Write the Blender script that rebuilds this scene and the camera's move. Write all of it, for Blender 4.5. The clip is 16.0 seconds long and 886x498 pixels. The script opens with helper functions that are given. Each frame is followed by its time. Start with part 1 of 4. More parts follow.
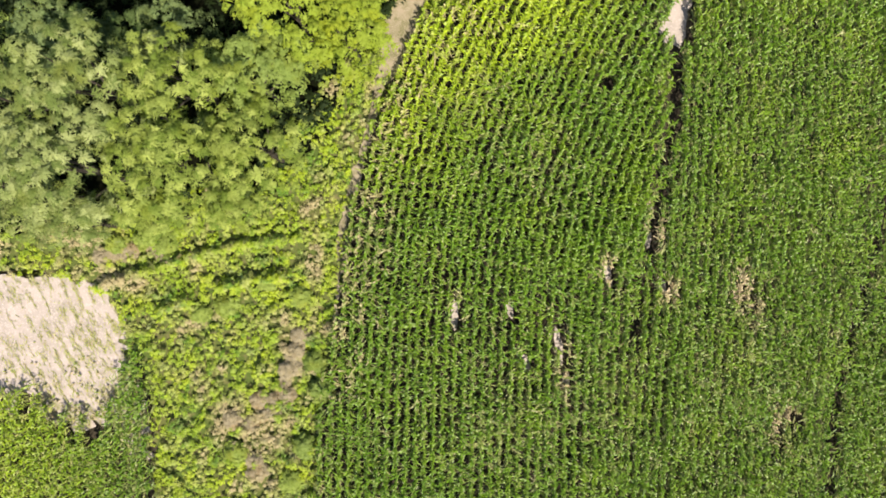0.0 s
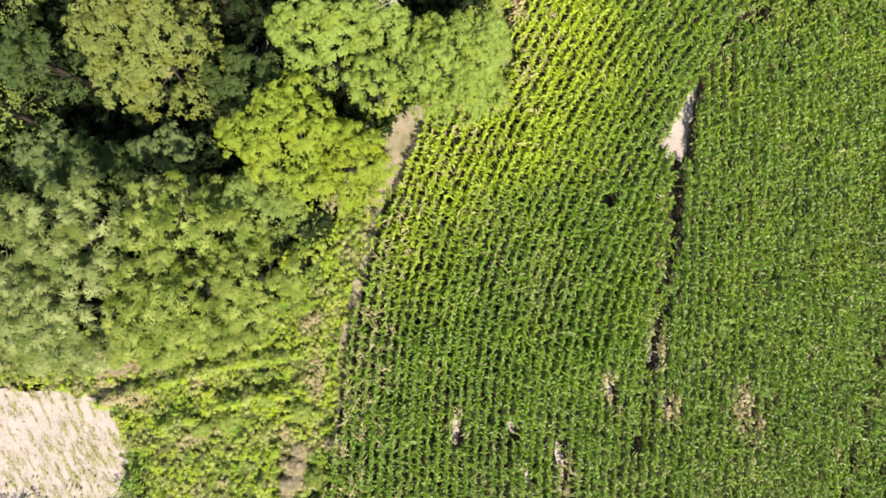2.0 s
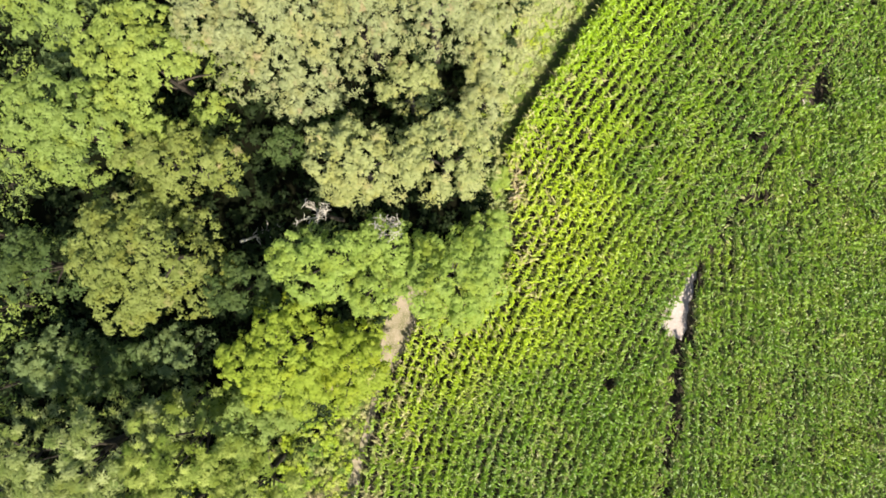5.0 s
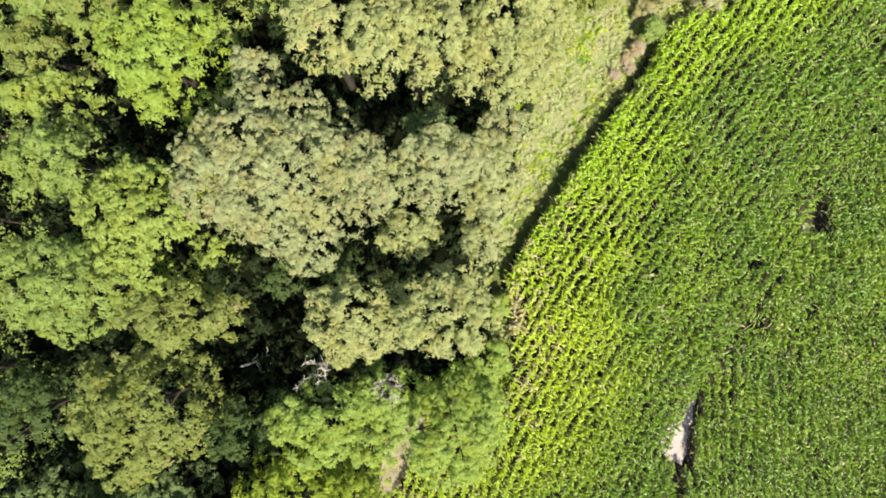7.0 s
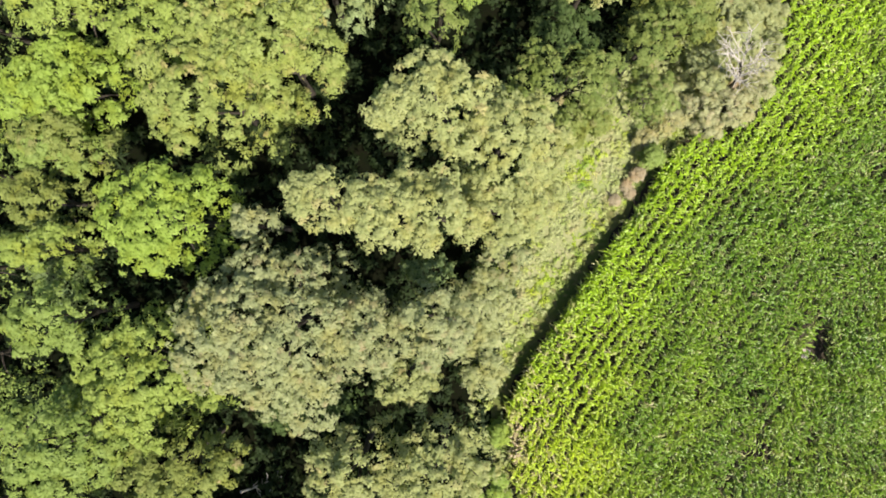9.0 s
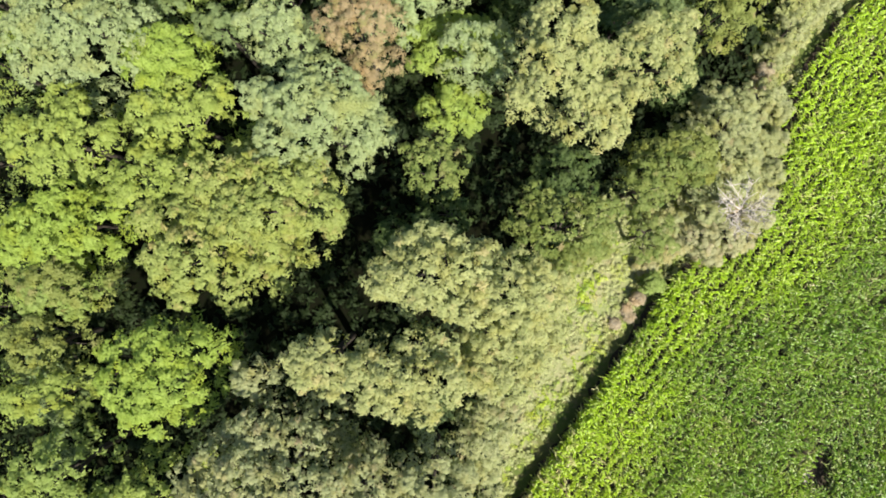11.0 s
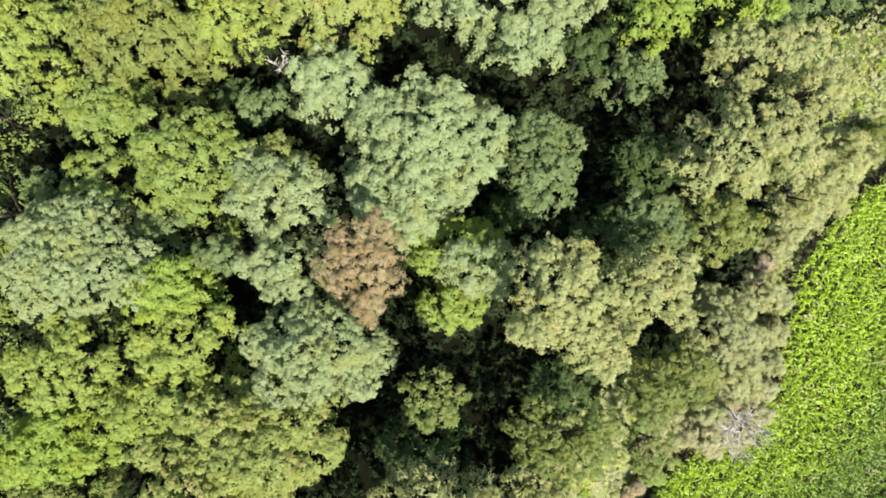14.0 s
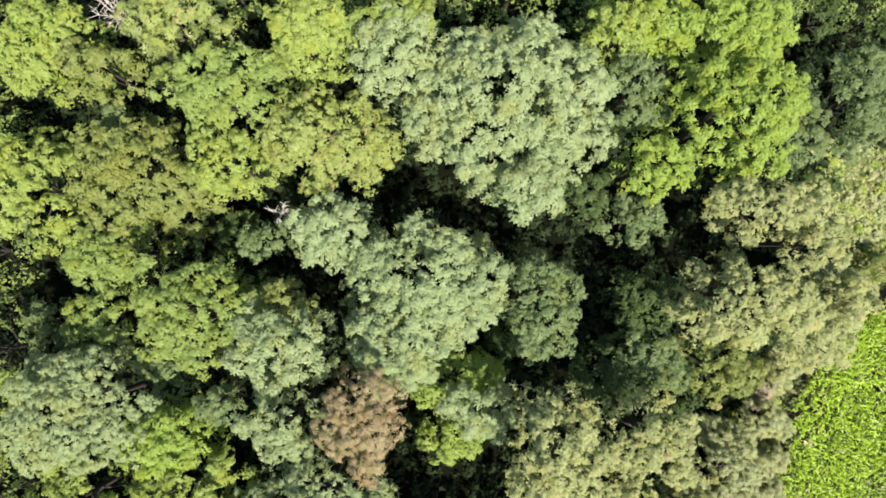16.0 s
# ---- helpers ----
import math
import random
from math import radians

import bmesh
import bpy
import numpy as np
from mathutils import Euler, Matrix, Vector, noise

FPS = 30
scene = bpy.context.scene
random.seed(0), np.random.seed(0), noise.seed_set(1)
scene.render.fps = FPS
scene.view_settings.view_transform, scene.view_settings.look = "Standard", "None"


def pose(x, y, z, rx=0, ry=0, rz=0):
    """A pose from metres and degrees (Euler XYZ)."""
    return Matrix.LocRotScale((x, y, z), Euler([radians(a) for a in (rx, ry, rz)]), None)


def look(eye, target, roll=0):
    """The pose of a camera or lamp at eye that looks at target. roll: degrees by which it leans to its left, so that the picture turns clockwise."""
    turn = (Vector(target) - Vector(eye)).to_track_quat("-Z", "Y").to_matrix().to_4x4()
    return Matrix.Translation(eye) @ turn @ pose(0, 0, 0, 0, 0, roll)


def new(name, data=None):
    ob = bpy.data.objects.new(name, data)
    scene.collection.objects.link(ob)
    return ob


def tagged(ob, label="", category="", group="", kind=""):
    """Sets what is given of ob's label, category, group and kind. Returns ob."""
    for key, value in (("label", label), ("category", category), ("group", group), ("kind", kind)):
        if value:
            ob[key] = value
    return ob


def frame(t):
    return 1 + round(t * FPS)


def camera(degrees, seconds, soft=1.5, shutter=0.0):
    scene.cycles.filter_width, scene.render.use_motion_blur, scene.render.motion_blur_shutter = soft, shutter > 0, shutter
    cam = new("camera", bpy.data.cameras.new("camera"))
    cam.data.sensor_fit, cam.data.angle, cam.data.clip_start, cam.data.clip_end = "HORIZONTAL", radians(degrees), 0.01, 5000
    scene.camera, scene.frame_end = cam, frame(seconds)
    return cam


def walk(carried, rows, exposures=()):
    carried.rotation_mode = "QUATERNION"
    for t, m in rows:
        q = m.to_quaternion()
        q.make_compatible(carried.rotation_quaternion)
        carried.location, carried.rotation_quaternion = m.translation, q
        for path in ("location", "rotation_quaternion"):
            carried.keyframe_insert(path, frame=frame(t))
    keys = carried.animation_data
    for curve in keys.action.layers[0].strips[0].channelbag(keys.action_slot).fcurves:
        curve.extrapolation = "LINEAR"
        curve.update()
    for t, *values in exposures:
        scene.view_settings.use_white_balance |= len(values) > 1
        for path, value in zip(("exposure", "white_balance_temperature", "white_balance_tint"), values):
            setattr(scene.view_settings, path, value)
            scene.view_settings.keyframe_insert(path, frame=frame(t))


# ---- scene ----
HIGH = 48.5
cam = camera(73.74, 16.0, soft=1.8)
walk(cam, [(t, pose(x, y, HIGH)) for t, x, y in (
    (0, 0.07, 0.0), (0.5, 0.0, 2.23), (1, 0, 4.55), (1.5, 0, 6.94), (2, 0, 9.34), (2.5, 0, 11.77), (3, 0, 14.23),
    (4.25, 0, 20.33), (5.5, 0, 26.47), (6, 0, 29.02), (6.5, 0, 31.58), (7, 0, 34.14), (7.5, 0, 36.70), (8, 0, 39.27),
    (8.5, 0, 41.81), (9, 0, 44.36), (10.25, 0, 50.69), (11.5, 0, 57.01), (12, 0, 59.53), (12.5, 0, 62.08), (13, 0, 64.63),
    (13.5, 0, 67.16), (14, 0, 69.69), (14.5, 0, 72.21), (15, 0, 74.71), (15.5, 0, 77.22), (16, 0, 79.76))],
    exposures=((0, 1.12, 7050, 7), (3, 1.27, 6950, 7.5), (6, 1.38, 6850, 6), (9, 1.31, 6650, 9), (12, 1.38, 6480, 10.5), (16, 1.44, 6350, 13)))

# ---- light: a clear day, the sun behind and to the right ----
SUN_FROM, SUN_HIGH = (0.52, -0.854), 55
world = bpy.data.worlds.new("sky")
scene.world = world
world.use_nodes = True
nt = world.node_tree
sky = nt.nodes.new("ShaderNodeTexSky")
sky.sky_type, sky.sun_disc = "NISHITA", False
sky.sun_elevation, sky.sun_rotation = radians(SUN_HIGH), math.atan2(*SUN_FROM)
nt.links.new(sky.outputs[0], nt.nodes["Background"].inputs[0])
nt.nodes["Background"].inputs[1].default_value = 0.084
sun = new("sun", bpy.data.lights.new("sun", "SUN"))
sun.data.energy, sun.data.angle, sun.data.color = 4.6, radians(0.55), (1.0, 0.93, 0.80)
low = math.cos(radians(SUN_HIGH))
sun.matrix_world = look((SUN_FROM[0] * low * 90, SUN_FROM[1] * low * 90 + 40, math.sin(radians(SUN_HIGH)) * 90), (0, 40, 0))


# ---- materials ----
def shader(name, rough=0.6, gloss=0.3):
    m = bpy.data.materials.new(name)
    m.use_nodes = True
    p = m.node_tree.nodes["Principled BSDF"]
    p.inputs["Roughness"].default_value = rough
    p.inputs["Specular IOR Level"].default_value = gloss
    return m, m.node_tree, p


def mixed(tree, a, b, fac):
    n = tree.nodes.new("ShaderNodeMix")
    n.data_type = "RGBA"
    for socket, v in ((n.inputs[0], fac), (n.inputs[6], a), (n.inputs[7], b)):
        if isinstance(v, bpy.types.NodeSocket):
            tree.links.new(v, socket)
        elif socket is n.inputs[0]:
            socket.default_value = v
        else:
            socket.default_value = (*v, 1)
    return n.outputs[2]


def noise_fac(tree, scale, low=0.35, high=0.65, detail=4):
    at = tree.nodes.new("ShaderNodeNewGeometry")
    n = tree.nodes.new("ShaderNodeTexNoise")
    n.inputs["Scale"].default_value, n.inputs["Detail"].default_value = scale, detail
    tree.links.new(at.outputs["Position"], n.inputs["Vector"])
    r = tree.nodes.new("ShaderNodeMapRange")
    r.inputs[1].default_value, r.inputs[2].default_value = low, high
    tree.links.new(n.outputs[0], r.inputs[0])
    return r.outputs[0]


def attribute(tree, name):
    n = tree.nodes.new("ShaderNodeAttribute")
    n.attribute_name = name
    return n.outputs["Fac"]


def island(tree):
    return tree.nodes.new("ShaderNodeNewGeometry").outputs["Random Per Island"]


def scaled(tree, value, by):
    n = tree.nodes.new("ShaderNodeMath")
    n.operation = "MULTIPLY"
    n.inputs[1].default_value = by
    tree.links.new(value, n.inputs[0])
    return n.outputs[0]


def see_through(tree, p, colour, share, warm=(1.15, 1.2, 0.5)):
    """Thin leaves let some light through."""
    t = tree.nodes.new("ShaderNodeBsdfTranslucent")
    m = tree.nodes.new("ShaderNodeMixShader")
    tint = tree.nodes.new("ShaderNodeMix")
    tint.data_type, tint.blend_type = "RGBA", "MULTIPLY"
    tint.inputs[0].default_value, tint.inputs[7].default_value = 1, (*warm, 1)
    tree.links.new(colour, tint.inputs[6])
    tree.links.new(tint.outputs[2], t.inputs[0])
    m.inputs[0].default_value = share
    tree.links.new(p.outputs[0], m.inputs[1])
    tree.links.new(t.outputs[0], m.inputs[2])
    tree.links.new(m.outputs[0], tree.nodes["Material Output"].inputs[0])


def leaf_material(name, base, pale, share=0.42, rough=0.65, gloss=0.12, accent=(0.33, 0.27, 0.14)):
    """Leaves that differ from tuft to tuft and a little from leaf to leaf; accent: withered or flowering tufts."""
    m, tree, p = shader(name, rough, gloss)
    c = mixed(tree, base, pale, attribute(tree, "tuft"))
    c = mixed(tree, c, (base[0] * 1.2, base[1] * 1.06, base[2] * 0.88), noise_fac(tree, 0.55, 0.5, 0.68, 3))
    c = mixed(tree, c, accent, attribute(tree, "accent"))
    c = mixed(tree, c, tuple(v * 0.55 for v in base), scaled(tree, island(tree), 0.28))
    tree.links.new(c, p.inputs["Base Color"])
    see_through(tree, p, c, share)
    return m


def ground_material(name, a, b, c, scale=0.6, bump=0.4, gloss=0.1):
    m, tree, p = shader(name, 0.95, gloss)
    col = mixed(tree, a, b, noise_fac(tree, scale))
    col = mixed(tree, col, c, noise_fac(tree, scale * 9, 0.5, 0.72, 8))
    tree.links.new(col, p.inputs["Base Color"])
    n = tree.nodes.new("ShaderNodeBump")
    n.inputs["Strength"].default_value, n.inputs["Distance"].default_value = bump, 0.08
    tree.links.new(noise_fac(tree, 7, 0, 1, 8), n.inputs["Height"])
    tree.links.new(n.outputs[0], p.inputs["Normal"])
    return m


EARTH = ground_material("earth", (0.085, 0.09, 0.03), (0.055, 0.085, 0.018), (0.13, 0.11, 0.055), 0.25)
# near-black albedo puts the shade under the crowns into the litter
SHADED_LITTER = ground_material("shade_dark_litter", (0.004, 0.0055, 0.003), (0.006, 0.006, 0.0035), (0.004, 0.007, 0.002), 0.5, gloss=0.0)
SAND = ground_material("pale_sandy_soil", (0.335, 0.284, 0.270), (0.262, 0.224, 0.210), (0.39, 0.338, 0.325), 0.7)
# pale soil painted dark brown to carry the shade between maize rows
SHADED_TILTH = ground_material("shade_dark_soil", (0.036, 0.029, 0.021), (0.024, 0.020, 0.015), (0.055, 0.045, 0.033), 0.8, 0.8)
TRODDEN = ground_material("trodden_earth", (0.25, 0.205, 0.155), (0.13, 0.12, 0.065), (0.30, 0.255, 0.20), 1.1)


MEADOW_SOIL = ground_material("short_dry_grass", (0.17, 0.19, 0.08), (0.22, 0.21, 0.115), (0.10, 0.135, 0.045), 0.9)


def bark_material(name, a, b):
    m, tree, p = shader(name, 0.9, 0.15)
    tree.links.new(mixed(tree, a, b, noise_fac(tree, 14, 0.35, 0.65, 6)), p.inputs["Base Color"])
    n = tree.nodes.new("ShaderNodeBump")
    n.inputs["Strength"].default_value, n.inputs["Distance"].default_value = 0.6, 0.02
    tree.links.new(noise_fac(tree, 30, 0, 1, 6), n.inputs["Height"])
    tree.links.new(n.outputs[0], p.inputs["Normal"])
    return m


BARK = bark_material("bark", (0.03, 0.025, 0.02), (0.06, 0.05, 0.04))
GREY_WOOD = bark_material("weathered_grey_wood", (0.55, 0.50, 0.45), (0.38, 0.34, 0.30))


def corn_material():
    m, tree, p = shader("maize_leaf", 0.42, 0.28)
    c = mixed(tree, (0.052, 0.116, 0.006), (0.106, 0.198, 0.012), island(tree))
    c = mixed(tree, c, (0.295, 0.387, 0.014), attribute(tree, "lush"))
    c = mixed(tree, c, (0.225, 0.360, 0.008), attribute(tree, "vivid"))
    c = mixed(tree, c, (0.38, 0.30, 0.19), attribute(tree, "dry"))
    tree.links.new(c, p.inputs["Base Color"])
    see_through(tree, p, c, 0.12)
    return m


def herb_material():
    m, tree, p = shader("meadow_herbs", 0.55, 0.3)
    c = mixed(tree, (0.17, 0.26, 0.018), (0.26, 0.35, 0.03), island(tree))
    c = mixed(tree, c, (0.31, 0.385, 0.022), noise_fac(tree, 0.35, 0.42, 0.66, 4))
    c = mixed(tree, c, (0.10, 0.19, 0.02), noise_fac(tree, 0.8, 0.52, 0.66, 4))
    c = mixed(tree, c, (0.36, 0.295, 0.18), attribute(tree, "dry"))
    c = mixed(tree, c, (0.30, 0.325, 0.15), attribute(tree, "pale"))
    tree.links.new(c, p.inputs["Base Color"])
    see_through(tree, p, c, 0.25)
    return m


MAIZE, HERBS = corn_material(), herb_material()


# ---- mesh tools ----
def mesh_of(name, verts, quads, material, **values):
    me = bpy.data.meshes.new(name)
    verts, quads = np.asarray(verts, np.float32), np.asarray(quads, np.int32)
    me.vertices.add(len(verts))
    me.vertices.foreach_set("co", verts.ravel())
    me.loops.add(quads.size)
    me.loops.foreach_set("vertex_index", quads.ravel())
    me.polygons.add(len(quads))
    me.polygons.foreach_set("loop_start", np.arange(len(quads), dtype=np.int32) * quads.shape[1])
    for key, v in values.items():
        me.attributes.new(key, "FLOAT", "POINT").data.foreach_set("value", np.asarray(v, np.float32))
    me.update(calc_edges=True)
    me.materials.append(material)
    return me


def part(name, me, parent, label=""):
    ob = new(name, me)
    ob.parent = parent
    return tagged(ob, label)


def unit(v):
    return v / np.maximum(np.linalg.norm(v, axis=-1, keepdims=True), 1e-6)


def leaf_quads(rng, at, normal, length, width, fold=0.18, heading=None):
    """One folded, pointed leaf at each place, facing along its normal; heading: the way its tip points."""
    n = unit(normal)
    way = rng.normal(size=n.shape) if heading is None else np.cross(heading, n)
    along = unit(np.cross(n, way))
    side = np.cross(n, along)
    size = rng.uniform(0.7, 1.3, (len(at), 1))
    le, wi = along * size * length / 2, side * size * width / 2
    lift = n * size * width * fold
    v = np.stack((at - le, at + wi * 0.9 + lift + le * 0.1, at + le - lift * 0.6, at - wi * 0.9 + lift + le * 0.1), 1).reshape(-1, 3)
    return v, np.arange(len(v)).reshape(-1, 4)


def leaf_tris(rng, at, normal, length, width, heading):
    """One small pointed leaf at each place, for dense crowns."""
    n = unit(normal)
    along = unit(heading - n * (heading * n).sum(1, keepdims=True))
    side = np.cross(n, along)
    size = rng.uniform(0.7, 1.3, (len(at), 1))
    le, wi = along * size * length / 2, side * size * width / 2
    v = np.stack((at - le * 0.8 - wi, at - le * 0.8 + wi, at + le * 1.2 - n * size * width * 0.25), 1).reshape(-1, 3)
    return v, np.arange(len(v)).reshape(-1, 3)


def tube(points, radii, sides=7):
    points = np.asarray(points, float)
    way = unit(np.gradient(points, axis=0))
    a = unit(np.cross(way, np.array([0.31, 0.87, 0.22])))
    b = np.cross(way, a)
    ang = np.linspace(0, 2 * np.pi, sides, endpoint=False)
    ring = np.cos(ang)[None, :, None] * a[:, None] + np.sin(ang)[None, :, None] * b[:, None]
    v = (points[:, None] + ring * np.asarray(radii)[:, None, None]).reshape(-1, 3)
    i, j = np.meshgrid(np.arange(len(points) - 1), np.arange(sides), indexing="ij")
    k = (j + 1) % sides
    return v, np.stack((i * sides + j, i * sides + k, (i + 1) * sides + k, (i + 1) * sides + j), -1).reshape(-1, 4)


def inside(poly, x, y):
    p = np.asarray(poly, float)
    hit = np.zeros(np.shape(x), bool)
    for (ax, ay), (bx, by) in zip(p, np.roll(p, -1, 0)):
        cross = (ay > y) != (by > y)
        hit ^= cross & (x < (bx - ax) * (y - ay) / (by - ay if by != ay else 1e-9) + ax)
    return hit


def waves(x, y, size, seed=0):
    """Smooth random waves over the plan, about -1 to 1."""
    r = np.random.default_rng(seed)
    out = np.zeros(np.shape(x))
    for i in range(9):
        a, s, o = r.uniform(0, 6.28), r.uniform(0.6, 1.9) * 6.28 / size, r.uniform(0, 6.28)
        out += np.sin((np.cos(a) * x + np.sin(a) * y) * s + o)
    return out / 3.2


def patch(name, outline, z, material, label, category="ground", rough=0.35):
    """A sheet of soil with a ragged outline and a low rim, on the ground."""
    rng = np.random.default_rng(len(outline))
    pts = []
    for (ax, ay), (bx, by) in zip(outline, outline[1:] + outline[:1]):
        n = max(2, int(math.hypot(bx - ax, by - ay) / 0.5))
        for i in range(n):
            u = i / n
            pts.append((ax + (bx - ax) * u + rng.normal() * rough * 0.5, ay + (by - ay) * u + rng.normal() * rough * 0.5))
    bm = bmesh.new()
    face = bm.faces.new([bm.verts.new((x, y, z)) for x, y in pts])
    low = bmesh.ops.extrude_face_region(bm, geom=[face])
    for v in low["geom"]:
        if isinstance(v, bmesh.types.BMVert):
            v.co.z -= z + 0.05
    bmesh.ops.triangulate(bm, faces=bm.faces[:])
    bmesh.ops.recalc_face_normals(bm, faces=bm.faces[:])
    me = bpy.data.meshes.new(name)
    bm.to_mesh(me)
    bm.free()
    me.materials.append(material)
    return tagged(new(name, me), label, category, kind="structure")


# ---- ground ----
FIELD = [(-10.6, -25), (-10.0, -14.8), (-9.5, -10.2), (-8.6, -5.5), (-8.0, -1.8), (-7.5, 2.4), (-6.4, 7.0), (-5.1, 11.9), (-2.9, 16.1),
         (-1.5, 19.4), (0.7, 19.6), (3.3, 20.6), (4.9, 22.2), (5.9, 24.7), (5.7, 27.4), (5.0, 31.6), (7.2, 35.8), (10.2, 40.0), (13.0, 44.2),
         (15.3, 47.2), (17.2, 50.2), (19.0, 52.6), (20.4, 53.5), (23.0, 54.0), (24.9, 55.7), (26.1, 57.6), (27.0, 60.5), (27.7, 65.9), (29.6, 69.6), (32.4, 73.4),
         (36.4, 76.3), (40, 77.5), (40, -25)]
LOWER_FIELD = [(-42, -11.5), (-33.5, -11.7), (-31.5, -14.0), (-27.6, -14.0), (-25.8, -9.8), (-25.0, -8.0), (-23.8, -13.0), (-23.3, -20.5), (-23.4, -26), (-42, -26)]
BARE = [(-42, -2.0), (-36.4, -2.3), (-32.2, -2.0), (-28.0, -3.4), (-26.3, -5.2), (-26.0, -8.6), (-25.0, -11.5), (-24.0, -16.0), (-24.4, -17.5), (-27.2, -14.3), (-31.2, -15.0),
        (-34.0, -12.6), (-42, -12.4)]
WOOD = [(-39, 1.0), (-30, 1.5), (-14, 4.5), (-9.5, 9.5), (-7.2, 14), (-3.0, 21), (1.5, 22.0), (4.0, 24), (4.0, 31), (4.5, 36), (6, 42), (8, 49),
        (9.5, 55), (14.5, 58.8), (17, 60), (24.0, 60), (25.5, 66), (28.5, 74), (31.0, 80), (31.5, 87), (40, 89), (40, 104), (-39, 104)]


def ground_sheet():
    near = np.arange(-60, 125, 2.5)
    xs = np.concatenate(([-2500, -900, -350, -150, -90], near[near < 60], [60, 90, 150, 350, 900, 2500]))
    ys = np.concatenate(([-2500, -900, -350, -150, -90], near, [125, 150, 350, 900, 2500]))
    x, y = np.meshgrid(xs, ys, indexing="ij")
    z = np.where((np.abs(x) < 55) & (y > -55) & (y < 118), waves(x, y, 9, 2) * 0.02, 0)
    i, j = np.meshgrid(np.arange(len(xs) - 1), np.arange(len(ys) - 1), indexing="ij")
    a, w = i * len(ys) + j, len(ys)
    me = mesh_of("ground", np.stack((x, y, z), -1).reshape(-1, 3), np.stack((a, a + w, a + w + 1, a + 1), -1).reshape(-1, 4), EARTH)
    tagged(new("ground", me), "rough brown and green earth under the meadow and woodland edge", "ground", kind="structure")


ground_sheet()
patch("field_soil", FIELD, 0.07, SHADED_TILTH, "tilled soil coloured dark for the shade under the maize crop")
patch("bare_soil", BARE, 0.10, SAND, "pale sandy bare soil beside the lower maize", rough=0.8)
patch("lower_field_soil", LOWER_FIELD, 0.075, SHADED_TILTH, "tilled soil coloured dark for the shade under the lower maize")
# floor sheet in the litter colour that already holds the crown shade
patch("woodland_floor", WOOD, 0.06, SHADED_LITTER, "leaf litter on the woodland floor, coloured near-black for shade")

VERGE = [(3.2, 31.5)] + [(a - 1.5, b + 1.0) for a, b in FIELD[15:26]] + [(25.5, 61.0), (17.0, 60.0), (14.5, 58.8), (9.5, 55.0), (8.0, 49.0), (6.0, 42.0), (4.5, 36.0)]
patch("grass_verge", VERGE, 0.08, MEADOW_SOIL, "pale dry grass between the wood and the maize", rough=0.3)
GLADE_A = [(21.0, 23.2), (20.1, 22.2), (18.6, 19.6), (17.8, 17.8), (18.4, 16.9), (19.7, 16.5), (20.2, 19.5)]
GLADE_B = [(31.1, 38.6), (29.8, 37.3), (29.0, 35.7), (30.2, 35.0), (31.2, 36.6)]
patch("bare_soil", GLADE_A, 0.10, SAND, "pale bare soil in an opening among the maize", rough=0.2)
patch("bare_soil", [(29.5, 36.2), (29.3, 35.4), (29.9, 35.2), (30.1, 36.0)], 0.10, SAND, "pale bare soil in a small opening among the maize", rough=0.15)
for x, y, long, lean in ((13.6, -1.9, 2.6, -14), (18.1, -3.0, 1.8, -20), (1.1, -5.4, 2.6, 0), (5.6, -5.0, 1.5, -15), (9.6, -8.0, 3.4, -8), (10.2, -11.0, 2.2, 0), (7.0, -9.5, 2.0, -20), (17.0, 3.2, 1.6, 10), (16.9, 0.8, 1.5, 0)):
    c, w = math.cos(radians(lean)), math.sin(radians(lean))
    corners = [(x + w * a * long / 2 + c * b, y + c * a * long / 2 - w * b) for a, b in ((1, -0.12), (0.4, -0.34), (-0.5, -0.3), (-1, -0.1), (-0.9, 0.14), (0.1, 0.32), (0.8, 0.2))]
    patch("bare_soil", corners, 0.10, SAND, "pale bare soil in a narrow gap of the maize", rough=0.08)
PATH = FIELD[3:10] + [(-1.2, 20.8), (-2.4, 21.2), (-4.1, 20.2), (-5.0, 16.7), (-5.9, 11.9), (-7.1, 7.0), (-8.3, 2.6), (-8.6, 1.0), (-8.5, -1.8), (-8.9, -5.5)]
patch("footpath", PATH, 0.085, TRODDEN, "pale trodden earth path along the maize edge", "path", 0.25)


# ---- maize ----
def row_curve(x, y, angles, length):
    """A line that starts at x, y and turns with the heights given: (y, degrees)."""
    step, out = 0.25, []
    for i in range(int(length / step)):
        a = radians(np.interp(y, [p for p, _ in angles], [d for _, d in angles]))
        out.append((x, y, a))
        x, y = x + math.cos(a) * step, y + math.sin(a) * step
    return np.array(out)


def row_places(rng, curve, first, last, spacing=0.75, gap=0.19, loose=1.0):
    c = np.asarray(curve)
    s = np.arange(len(c)) * 0.25
    at = []
    for k in range(first, last):
        u = np.arange(rng.uniform(0, gap), s[-1], gap) 
        u = u + rng.normal(0, 0.035, len(u))
        a = np.interp(u, s, c[:, 2])
        off = k * spacing + rng.normal(0, 0.075 * loose, len(u)) + 0.06 * np.sin(u * 0.21 + k)
        at.append(np.stack((np.interp(u, s, c[:, 0]) + np.sin(a) * off, np.interp(u, s, c[:, 1]) - np.cos(a) * off, a, np.full(len(u), 1.2 * loose)), 1))
    return np.concatenate(at)


